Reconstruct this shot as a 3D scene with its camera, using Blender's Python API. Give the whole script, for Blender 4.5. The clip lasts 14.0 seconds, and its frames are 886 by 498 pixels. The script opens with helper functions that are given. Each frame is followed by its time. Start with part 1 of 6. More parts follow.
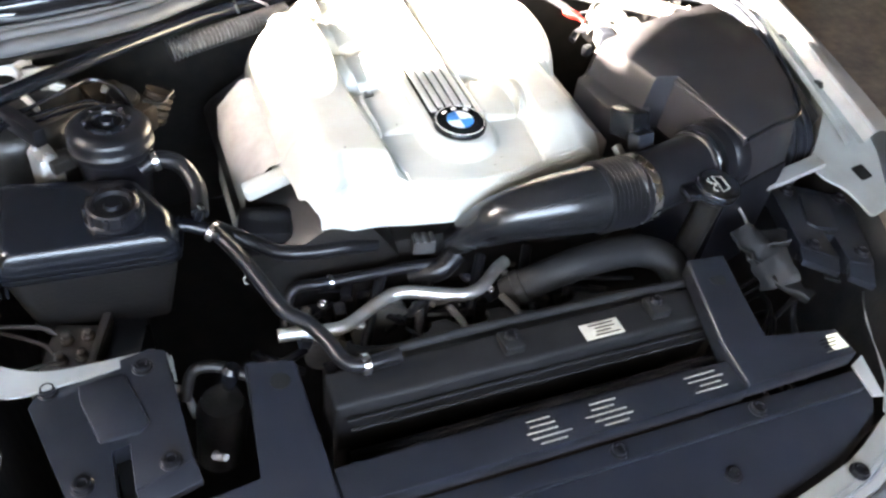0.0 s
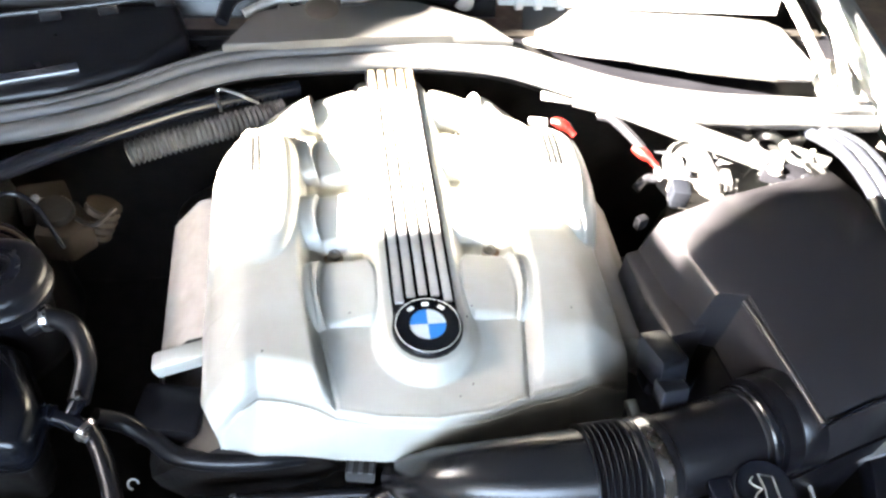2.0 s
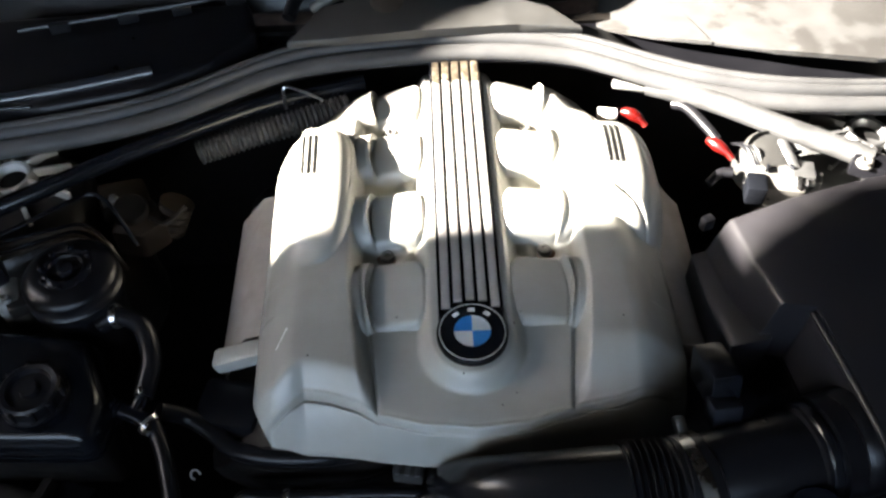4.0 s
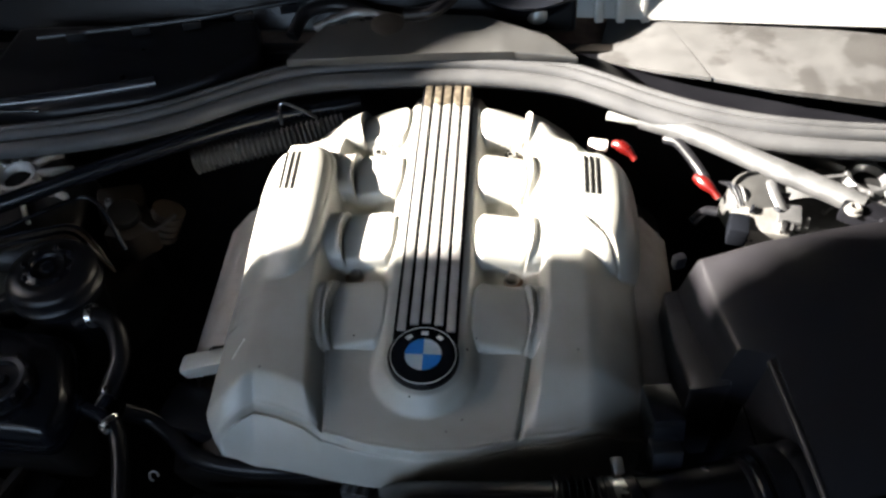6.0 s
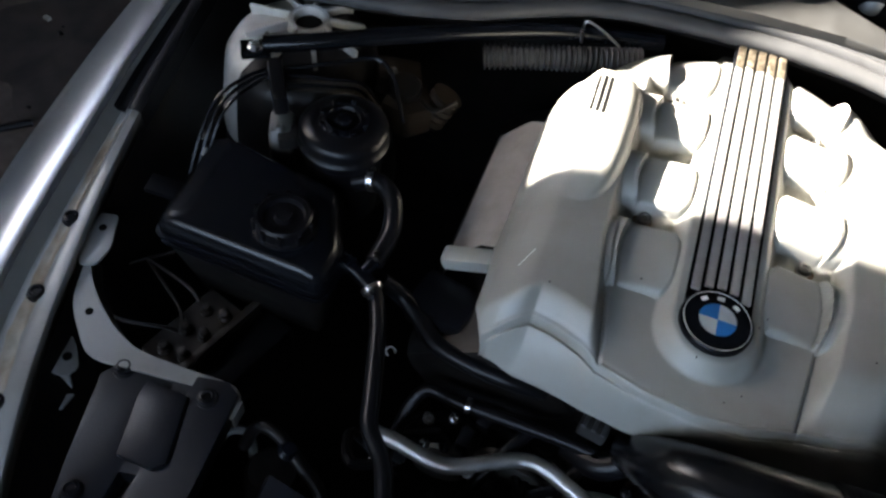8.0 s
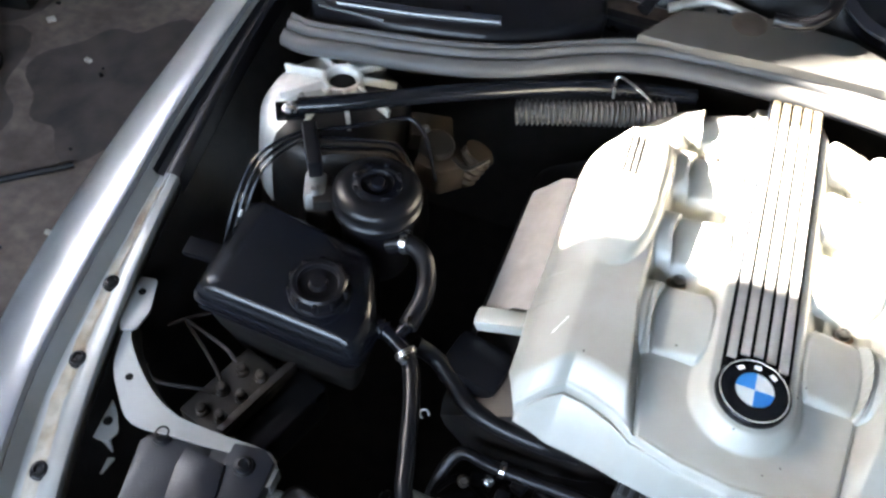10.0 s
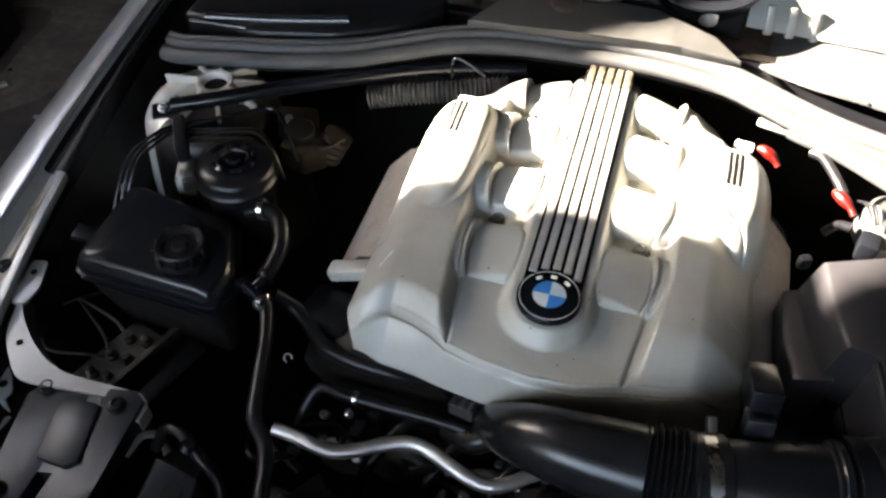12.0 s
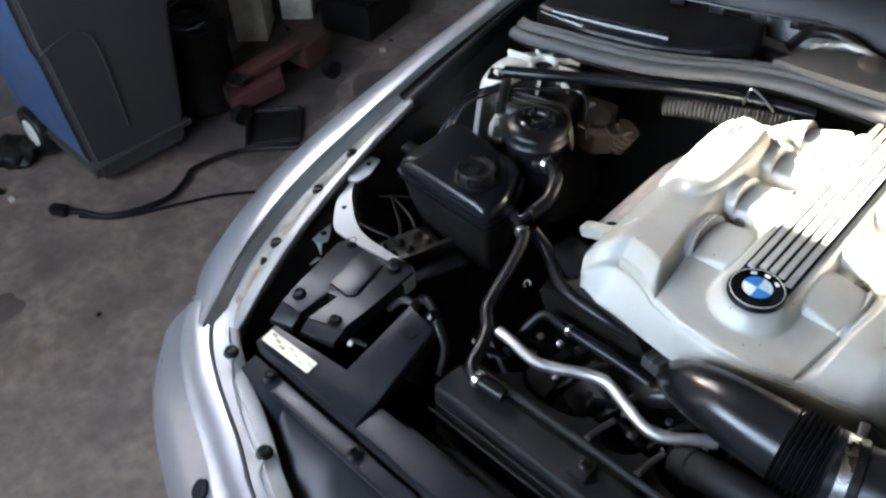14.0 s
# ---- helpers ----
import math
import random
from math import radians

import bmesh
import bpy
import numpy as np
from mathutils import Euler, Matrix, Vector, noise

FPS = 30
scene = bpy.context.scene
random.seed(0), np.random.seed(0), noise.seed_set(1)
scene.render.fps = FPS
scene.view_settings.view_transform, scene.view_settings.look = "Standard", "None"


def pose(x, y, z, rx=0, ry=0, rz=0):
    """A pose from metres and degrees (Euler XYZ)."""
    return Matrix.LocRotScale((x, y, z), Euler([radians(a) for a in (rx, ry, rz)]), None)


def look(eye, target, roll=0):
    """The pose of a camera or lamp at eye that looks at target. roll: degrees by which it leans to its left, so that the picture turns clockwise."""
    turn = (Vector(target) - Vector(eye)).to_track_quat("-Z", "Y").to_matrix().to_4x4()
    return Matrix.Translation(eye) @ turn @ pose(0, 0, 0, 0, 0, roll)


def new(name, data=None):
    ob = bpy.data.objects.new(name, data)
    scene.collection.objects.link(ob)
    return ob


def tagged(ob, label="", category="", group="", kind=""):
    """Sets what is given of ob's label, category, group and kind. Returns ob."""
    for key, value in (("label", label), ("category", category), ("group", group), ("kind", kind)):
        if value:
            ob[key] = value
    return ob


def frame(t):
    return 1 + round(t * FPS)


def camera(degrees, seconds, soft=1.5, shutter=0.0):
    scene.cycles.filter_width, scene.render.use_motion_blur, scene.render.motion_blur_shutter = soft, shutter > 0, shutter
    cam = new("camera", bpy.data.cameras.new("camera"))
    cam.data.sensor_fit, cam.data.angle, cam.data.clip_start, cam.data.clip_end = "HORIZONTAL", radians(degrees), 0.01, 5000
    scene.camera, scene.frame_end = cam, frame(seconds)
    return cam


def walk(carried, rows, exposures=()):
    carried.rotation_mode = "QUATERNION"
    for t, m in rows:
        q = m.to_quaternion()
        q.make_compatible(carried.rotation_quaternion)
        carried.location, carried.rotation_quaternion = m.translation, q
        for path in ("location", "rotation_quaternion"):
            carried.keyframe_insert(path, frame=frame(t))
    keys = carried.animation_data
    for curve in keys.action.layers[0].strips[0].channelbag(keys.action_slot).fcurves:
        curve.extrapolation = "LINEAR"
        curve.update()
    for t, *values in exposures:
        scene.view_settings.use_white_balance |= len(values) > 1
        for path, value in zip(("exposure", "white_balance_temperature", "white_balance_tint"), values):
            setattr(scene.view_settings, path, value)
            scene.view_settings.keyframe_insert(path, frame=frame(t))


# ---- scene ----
cam = camera(56.8, 14.0, soft=2.6)
# seconds, eye, target, roll; then seconds, place in metres, turn in degrees
AIMED = [
    (0, (-0.475, -0.951, 1.611), (0.183, 0.364, 0.255), 7.8),
    (0.1, (-0.445, -0.927, 1.612), (0.259, 0.334, 0.229), 8.9),
    (0.2, (-0.418, -0.915, 1.624), (0.279, 0.378, 0.266), 8.5),
    (0.3, (-0.396, -0.892, 1.616), (0.306, 0.438, 0.297), 9.1),
    (0.4, (-0.357, -0.890, 1.619), (0.291, 0.511, 0.347), 8.0),
    (0.5, (-0.312, -0.888, 1.624), (0.250, 0.556, 0.359), 7.9),
    (1, (-0.108, -0.843, 1.665), (0.100, 0.606, 0.302), 3.4),
    (13.3, (0.204, -0.871, 1.775), (-0.638, 0.343, 0.431), 0.6),
]
ROWS = [
    (0.8, -0.1535, -0.8656, 1.6719, 45.87, -6.00, -9.27),
    (1.5, -0.1458, -0.6939, 1.6832, 44.60, -4.44, -7.80),
    (2, -0.1256, -0.5746, 1.6539, 43.21, -4.89, -7.77),
    (2.5, -0.0286, -0.5235, 1.6728, 40.97, -0.47, -0.27),
    (2.7, -0.0297, -0.5052, 1.6887, 39.69, 0.57, 0.94),
    (4.8, -0.0348, -0.5512, 1.6765, 41.73, 2.12, -4.48),
    (5, -0.0260, -0.5492, 1.6804, 42.21, 2.49, -4.71),
    (5.5, 0.0370, -0.5441, 1.6857, 43.33, 1.25, -2.43),
    (6, 0.0904, -0.5340, 1.6803, 42.04, 2.38, 3.77),
    (6.5, 0.0566, -0.5352, 1.6672, 40.57, 1.09, 1.27),
    (7, -0.0359, -0.5399, 1.6545, 40.21, -0.81, -0.47),
    (7.5, -0.1166, -0.5495, 1.6584, 39.03, -3.04, 7.88),
    (8, -0.1960, -0.5862, 1.6414, 37.33, -5.58, 19.26),
    (8.2, -0.1939, -0.6024, 1.6227, 37.65, -5.56, 22.04),
    (10.3, -0.2165, -0.5335, 1.6898, 38.36, -3.15, 19.18),
    (10.5, -0.1567, -0.5276, 1.6909, 38.53, -3.09, 17.07),
    (11, 0.0043, -0.5099, 1.6816, 39.65, -0.65, 20.26),
    (11.5, 0.0525, -0.5390, 1.6846, 39.82, 1.46, 20.61),
    (12, 0.0615, -0.6647, 1.7023, 42.50, -0.08, 16.94),
    (12.5, 0.0876, -0.8323, 1.7321, 44.07, -1.98, 16.86),
    (13, 0.1543, -0.8682, 1.7697, 46.58, -1.21, 26.20),
    (13.5, 0.2268, -0.8660, 1.7670, 46.26, 0.38, 39.30),
    (14, 0.2448, -0.8819, 1.7660, 46.15, 1.27, 43.61),
]
EXPOSURES = [(0.0, 8.1, 7500, 12), (0.5, 9.3, 7500, 13), (1.0, 8.75, 7350, 13), (1.5, 8.15, 7150, 11), (2.0, 7.75, 7050, 11), (2.5, 6.55, 6950, 10), (5.0, 5.22, 6750, 10), (6.5, 4.7, 6650, 10), (7.5, 4.78, 6650, 10), (8.0, 5.22, 6700, 10), (10.3, 7.27, 7050, 10), (10.5, 7.17, 7150, 10), (11.0, 6.15, 7750, 12), (12.0, 5.97, 7550, 12), (13.0, 6.1, 7050, 11), (14.0, 7.1, 7050, 11)]
walk(cam, sorted([(t, look(eye, target, roll)) for t, eye, target, roll in AIMED] + [(t, pose(x, y, z, rx, ry, rz)) for t, x, y, z, rx, ry, rz in ROWS], key=lambda row: row[0]), EXPOSURES)

# ---- daylight ----
SUN_ELEVATION, SUN_SIDE = 26.0, -1.0  # degrees up, degrees rearwards of the car's flank
to_sun = Vector((-math.cos(radians(SUN_SIDE)) * math.cos(radians(SUN_ELEVATION)), math.sin(radians(SUN_SIDE)) * math.cos(radians(SUN_ELEVATION)), math.sin(radians(SUN_ELEVATION))))
world = bpy.data.worlds.new("sky")
scene.world = world
world.use_nodes = True
wn = world.node_tree.nodes
sky = wn.new("ShaderNodeTexSky")
sky.sky_type, sky.sun_disc = "NISHITA", False
sky.sun_elevation, sky.sun_rotation = radians(SUN_ELEVATION), math.atan2(to_sun.x, to_sun.y)
world.node_tree.links.new(sky.outputs[0], wn["Background"].inputs[0])
wn["Background"].inputs[1].default_value = 0.062
sun = new("sun", bpy.data.lights.new("sun", "SUN"))
sun.data.energy, sun.data.angle, sun.data.color = 3.6, radians(0.6), (1.0, 0.95, 0.87)
sun.matrix_world = look((to_sun * 30)[:], (0, 0, 0))
# sky light that comes in at the open garage door, behind the camera
door_light = new("door_light", bpy.data.lights.new("door_light", "AREA"))
door_light.data.shape, door_light.data.size, door_light.data.size_y = "RECTANGLE", 2.6, 0.8
door_light.data.energy, door_light.data.color = 0.32, (0.90, 0.95, 1.0)
door_light.matrix_world = look((-0.8, -1.98, 1.85), (-0.3, 0, 0.8))


# ---- materials ----
def material(name, colour, rough=0.5, metal=0.0, vary=0.15, scale=40.0, bump=0.1, grain=400.0, dirt=None, dirt_amount=0.0, dirt_scale=9.0, coat=0.0, rough_vary=0.05, spec=0.5, dirt_edge=(0.40, 0.74)):
    m = bpy.data.materials.new(name)
    m.use_nodes = True
    nt = m.node_tree
    n, link = nt.nodes, nt.links.new
    b = n["Principled BSDF"]
    b.inputs["Metallic"].default_value = metal
    b.inputs["Coat Weight"].default_value = coat
    b.inputs["Specular IOR Level"].default_value = spec
    b.inputs["Coat Roughness"].default_value = 0.12
    co = n.new("ShaderNodeTexCoord")
    big = n.new("ShaderNodeTexNoise")
    big.inputs["Scale"].default_value, big.inputs["Detail"].default_value = scale, 6
    fine = n.new("ShaderNodeTexNoise")
    fine.inputs["Scale"].default_value, fine.inputs["Detail"].default_value = grain, 3
    link(co.outputs["Object"], big.inputs["Vector"])
    link(co.outputs["Object"], fine.inputs["Vector"])
    ramp = n.new("ShaderNodeMapRange")
    ramp.inputs["From Min"].default_value, ramp.inputs["From Max"].default_value = 0.3, 0.7
    ramp.inputs["To Min"].default_value, ramp.inputs["To Max"].default_value = 1 - vary, 1 + vary
    link(big.outputs["Fac"], ramp.inputs["Value"])
    mul = n.new("ShaderNodeMix")
    mul.data_type, mul.blend_type = "RGBA", "MULTIPLY"
    mul.inputs["Factor"].default_value = 1.0
    mul.inputs["A"].default_value = (*colour, 1)
    link(ramp.outputs[0], mul.inputs["B"])
    out = mul.outputs["Result"]
    if dirt:
        spots = n.new("ShaderNodeTexNoise")
        spots.inputs["Scale"].default_value, spots.inputs["Detail"].default_value, spots.inputs["Roughness"].default_value = dirt_scale, 6, 0.55
        link(co.outputs["Object"], spots.inputs["Vector"])
        mask = n.new("ShaderNodeMapRange")
        mask.inputs["From Min"].default_value, mask.inputs["From Max"].default_value = dirt_edge
        mask.inputs["To Max"].default_value = dirt_amount
        link(spots.outputs["Fac"], mask.inputs["Value"])
        mix = n.new("ShaderNodeMix")
        mix.data_type = "RGBA"
        link(mask.outputs[0], mix.inputs["Factor"])
        link(out, mix.inputs["A"])
        mix.inputs["B"].default_value = (*dirt, 1)
        out = mix.outputs["Result"]
    link(out, b.inputs["Base Color"])
    rr = n.new("ShaderNodeMapRange")
    rr.inputs["From Min"].default_value, rr.inputs["From Max"].default_value = 0.3, 0.7
    rr.inputs["To Min"].default_value, rr.inputs["To Max"].default_value = max(0.03, rough - rough_vary), min(1.0, rough + rough_vary)
    link(big.outputs["Fac"], rr.inputs["Value"])
    link(rr.outputs[0], b.inputs["Roughness"])
    bp = n.new("ShaderNodeBump")
    bp.inputs["Strength"].default_value, bp.inputs["Distance"].default_value = bump, 0.001
    link(fine.outputs["Fac"], bp.inputs["Height"])
    link(bp.outputs[0], b.inputs["Normal"])
    return m


COVER = material("grey_plastic_cover", (0.268, 0.263, 0.240), 0.37, 0.0, 0.08, 6, 0.16, 700, (0.130, 0.110, 0.080), 0.48, 8, rough_vary=0.05)
SKIRT = material("grey_plastic_side", (0.24, 0.215, 0.195), 0.55, 0.0, 0.12, 20, 0.3, 500, (0.11, 0.085, 0.07), 0.6, 18)
BLACK = material("black_plastic", (0.004, 0.004, 0.005), 0.32, 0.0, 0.15, 14, 0.2, 600, spec=0.20)
BLACK_SATIN = material("black_satin_plastic", (0.004, 0.0045, 0.006), 0.23, 0.0, 0.12, 12, 0.08, 500, rough_vary=0.04, spec=0.24)
RUBBER = material("black_rubber", (0.005, 0.005, 0.006), 0.33, 0.0, 0.10, 12, 0.06, 350, rough_vary=0.02, spec=0.20)
DUSTY = material("dusty_black_plastic", (0.0060, 0.0068, 0.0095), 0.34, 0.0, 0.2, 16, 0.25, 400, (0.011, 0.0115, 0.012), 0.4, 40, spec=0.25)
SILVER = material("silver_body_paint", (0.36, 0.375, 0.40), 0.31, 0.8, 0.03, 12, 0.03, 900, (0.33, 0.31, 0.28), 0.10, 6, coat=0.25, rough_vary=0.03)
PRIMER = material("silver_inner_panel", (0.30, 0.30, 0.288), 0.42, 0.45, 0.12, 18, 0.15, 500, (0.075, 0.06, 0.045), 0.6, 9)
ALLOY = material("brushed_aluminium", (0.55, 0.55, 0.54), 0.42, 0.9, 0.10, 40, 0.3, 300, (0.2, 0.18, 0.15), 0.2, 60, rough_vary=0.03)
CAST = material("cast_aluminium", (0.20, 0.195, 0.185), 0.5, 0.6, 0.2, 40, 0.5, 250, (0.08, 0.07, 0.06), 0.6, 22)
STEEL = material("zinc_steel", (0.55, 0.55, 0.55), 0.28, 1.0, 0.15, 60, 0.15, 400)
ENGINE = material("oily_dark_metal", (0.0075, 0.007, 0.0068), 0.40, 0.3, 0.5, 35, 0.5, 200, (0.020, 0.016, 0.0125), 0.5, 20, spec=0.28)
SEAL = material("weathered_rubber_seal", (0.047, 0.047, 0.0485), 0.42, 0.0, 0.2, 10, 0.25, 250, (0.07, 0.069, 0.068), 0.3, 26, spec=0.12)
PALE = material("dusty_bleached_plastic", (0.040, 0.039, 0.0385), 0.6, 0.0, 0.15, 25, 0.3, 300, (0.016, 0.0145, 0.0135), 0.75, 10, dirt_edge=(0.50, 0.57))
RED = material("red_plastic", (0.045, 0.0014, 0.001), 0.3)
WHITE = material("white_enamel", (0.80, 0.80, 0.80), 0.3, 0, 0.04)
BLUE = material("blue_enamel", (0.03, 0.24, 0.66), 0.3, 0, 0.06)
LABEL = material("cream_paper_label", (0.66, 0.61, 0.42), 0.6, 0, 0.12, 60)
LABEL_WHITE = material("white_paper_label", (0.62, 0.60, 0.54), 0.6, 0, 0.12, 60)
OLD_PAPER = material("yellowed_paper", (0.30, 0.28, 0.23), 0.7, 0, 0.15, 60)
# black for print and specks; also stands for the shade inside holes, slots
INK_AND_HOLES = material("print_and_hole_black", (0.005, 0.005, 0.005), 0.7, spec=0.1)
PALE_INK = material("pale_print_ink", (0.22, 0.205, 0.175), 0.6)
CONCRETE = material("stained_concrete", (0.155, 0.116, 0.090), 0.75, 0, 0.3, 26, 1.0, 160, (0.050, 0.036, 0.028), 0.8, 6)
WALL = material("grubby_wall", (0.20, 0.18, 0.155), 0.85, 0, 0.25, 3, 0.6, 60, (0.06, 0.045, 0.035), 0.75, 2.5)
RIB = material("satin_silver_trim", (0.56, 0.545, 0.52), 0.36, 0.75, 0.05, 60, 0.2, 500, rough_vary=0.02)
DIRTY_METAL = material("grimy_dark_casting", (0.034, 0.027, 0.022), 0.5, 0.4, 0.4, 40, 0.5, 220, (0.02, 0.018, 0.016), 0.6, 22)
BIN = material("grey_bin_plastic", (0.034, 0.033, 0.031), 0.5, 0, 0.15, 8, 0.25, 300, (0.05, 0.048, 0.045), 0.35, 5)
RED_PAINT = material("worn_red_paint", (0.06, 0.012, 0.010), 0.55, 0, 0.3, 10, 0.3, 150, (0.018, 0.012, 0.010), 0.8, 8)
BIN_BLUE = material("blue_bin_plastic", (0.032, 0.068, 0.145), 0.45, 0, 0.15, 8, 0.25, 300, (0.06, 0.08, 0.11), 0.3, 5)
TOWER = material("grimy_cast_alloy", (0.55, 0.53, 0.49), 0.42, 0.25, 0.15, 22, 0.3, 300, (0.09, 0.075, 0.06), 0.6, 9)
DIRTY_WHITE = material("stained_white_board", (0.55, 0.50, 0.42), 0.8, 0, 0.3, 8, 0.4, 90, (0.08, 0.06, 0.045), 0.9, 7)
CONDUIT = material("grey_conduit_plastic", (0.026, 0.0255, 0.025), 0.5, 0, 0.2, 30, 0.2, 400, (0.018, 0.017, 0.015), 0.5, 20)
# alloy darkened so that parts standing in the sun patch don't render white
DIMMED_ALLOY = material("dimmed_grey_alloy", (0.13, 0.13, 0.132), 0.36, 0.7, 0.15, 30, 0.2, 300, (0.02, 0.019, 0.017), 0.4, 25)
GRIME = material("baked_brown_grime", (0.010, 0.007, 0.0045), 0.6, 0, 0.4, 20, 0.6, 160, (0.022, 0.015, 0.010), 0.6, 30, spec=0.15)
BROWNED = material("browned_trim_end", (0.032, 0.023, 0.014), 0.55, 0.2, 0.3, 120, 0.5, 400, (0.20, 0.17, 0.125), 0.7, 110)
GLOSS = material("glossy_black_trim", (0.012, 0.013, 0.016), 0.2, 0, 0.1, 20, 0.03, 500, spec=0.6)
AIRBOX = material("black_airbox_plastic", (0.009, 0.0085, 0.010), 0.36, 0, 0.12, 9, 0.15, 500, (0.014, 0.013, 0.013), 0.25, 30, rough_vary=0.04, spec=0.36)
OIL = material("dried_oil", (0.050, 0.038, 0.031), 0.65, 0, 0.4, 12, 0.8, 160, (0.11, 0.083, 0.065), 0.7, 7)
MATT_BLACK = material("matt_black_metal", (0.0055, 0.0055, 0.006), 0.6, 0, 0.3, 25, 0.3, 300, (0.011, 0.010, 0.009), 0.4, 30, spec=0.14)
RUST = material("rusty_edge", (0.13, 0.075, 0.042), 0.8, 0, 0.4, 60, 0.5, 200, (0.28, 0.26, 0.23), 0.8, 45)
DUCT = material("smooth_duct_plastic", (0.0055, 0.0057, 0.0065), 0.25, 0, 0.12, 10, 0.10, 500, rough_vary=0.04, spec=0.27)
GUTTER_DIRT = material("gutter_dirt", (0.17, 0.125, 0.080), 0.75, 0, 0.35, 30, 0.4, 200, (0.33, 0.31, 0.27), 0.75, 26)
ROOF = material("unseen_dark_roof", (0.030, 0.028, 0.026), 0.8, 0, 0.2, 4)
# near black keeps bounced light and reflections low; no dirt is meant
UNSEEN_WALL = material("unseen_dark_wall", (0.035, 0.031, 0.027), 0.9, 0, 0.3, 3, 0.6, 60, (0.02, 0.016, 0.013), 0.7, 2.5)
GLASS_DARK = material("dark_windscreen", (0.006, 0.007, 0.009), 0.22, 0, 0.3, 6, 0.02, 400, (0.015, 0.0145, 0.014), 0.4, 25, spec=0.1)

# ---- building helpers ----
ORIGIN = {}


def thing(name, at, label, category, group="", kind=""):
    ob = new(name)
    ob.location = at
    ORIGIN[ob] = Vector(at)
    return tagged(ob, label, category, group, kind)


def part(name, bm, mat, parent, label="", angle=40):
    mesh = bpy.data.meshes.new(name)
    o = ORIGIN[parent]
    bmesh.ops.translate(bm, verts=bm.verts, vec=-o)
    bmesh.ops.recalc_face_normals(bm, faces=bm.faces)
    bm.to_mesh(mesh)
    bm.free()
    mesh.polygons.foreach_set("use_smooth", [True] * len(mesh.polygons))
    mesh.set_sharp_from_angle(angle=radians(angle))
    mesh.materials.append(mat)
    ob = new(name, mesh)
    ob.parent = parent
    ORIGIN[ob] = o
    return tagged(ob, label)


def solo(name, bm, mat, at, label, category, group="", kind="", angle=40):
    """A thing that is one mesh."""
    mesh = bpy.data.meshes.new(name)
    bmesh.ops.translate(bm, verts=bm.verts, vec=-Vector(at))
    bmesh.ops.recalc_face_normals(bm, faces=bm.faces)
    bm.to_mesh(mesh)
    bm.free()
    mesh.polygons.foreach_set("use_smooth", [True] * len(mesh.polygons))
    mesh.set_sharp_from_angle(angle=radians(angle))
    mesh.materials.append(mat)
    ob = new(name, mesh)
    ob.location = at
    ORIGIN[ob] = Vector(at)
    return tagged(ob, label, category, group, kind)


def spline(pts, steps):
    """Points along a smooth line through pts."""
    p = [Vector(q) for q in pts]
    if len(p) < 3 or steps < 2:
        return p
    p = [2 * p[0] - p[1], *p, 2 * p[-1] - p[-2]]
    out = []
    for i in range(1, len(p) - 2):
        for k in range(steps):
            t = k / steps
            a, b, c, d = p[i - 1], p[i], p[i + 1], p[i + 2]
            out.append(0.5 * (2 * b + (c - a) * t + (2 * a - 5 * b + 4 * c - d) * t * t + (3 * b - a - 3 * c + d) * t ** 3))
    return [*out, p[-2]]


def sweep(bm, line, radius, seg=12, flat=1.0, cap=True):
    """A tube along line. radius: a number, or a function of the part of the length gone."""
    total = sum((b - a).length for a, b in zip(line, line[1:])) or 1
    gone, rings, side = 0.0, [], None
    for i, p in enumerate(line):
        ahead = (line[min(i + 1, len(line) - 1)] - line[max(i - 1, 0)]).normalized()
        if side is None:
            side = ahead.cross(Vector((0, 0, 1)) if abs(ahead.z) < 0.9 else Vector((1, 0, 0))).normalized()
        side = (side - ahead * side.dot(ahead)).normalized()
        up = side.cross(ahead)
        if i:
            gone += (p - line[i - 1]).length
        r = radius(gone / total) if callable(radius) else radius
        rings.append([bm.verts.new(p + r * (math.cos(a) * side + flat * math.sin(a) * up)) for a in (2 * math.pi * k / seg for k in range(seg))])
    for a, b in zip(rings, rings[1:]):
        for k in range(seg):
            bm.faces.new((a[k], a[(k + 1) % seg], b[(k + 1) % seg], b[k]))
    if cap:
        bm.faces.new(rings[0][::-1])
        bm.faces.new(rings[-1])
    return bm


def tube(pts, radius, seg=12, steps=6, flat=1.0):
    return sweep(bmesh.new(), spline(pts, steps), radius, seg, flat)


def lathe(profile, at, axis=(0, 0, 1), seg=32, bm=None):
    """A body turned round axis; profile: (radius, height) from bottom to top."""
    bm = bm or bmesh.new()
    turn = Vector((0, 0, 1)).rotation_difference(Vector(axis).normalized()).to_matrix()
    rings = []
    for r, h in profile:
        if r < 1e-6:
            rings.append([bm.verts.new(Vector(at) + turn @ Vector((0, 0, h)))])
        else:
            rings.append([bm.verts.new(Vector(at) + turn @ Vector((r * math.cos(2 * math.pi * k / seg), r * math.sin(2 * math.pi * k / seg), h))) for k in range(seg)])
    for a, b in zip(rings, rings[1:]):
        for k in range(seg):
            q = [a[k % len(a)], a[(k + 1) % len(a)], b[(k + 1) % len(b)], b[k % len(b)]]
            q = [v for i, v in enumerate(q) if v not in q[:i]]
            if len(q) > 2:
                bm.faces.new(q)
    for ring in (rings[0], rings[-1]):
        if len(ring) > 1:
            bm.faces.new(ring)
    return bm


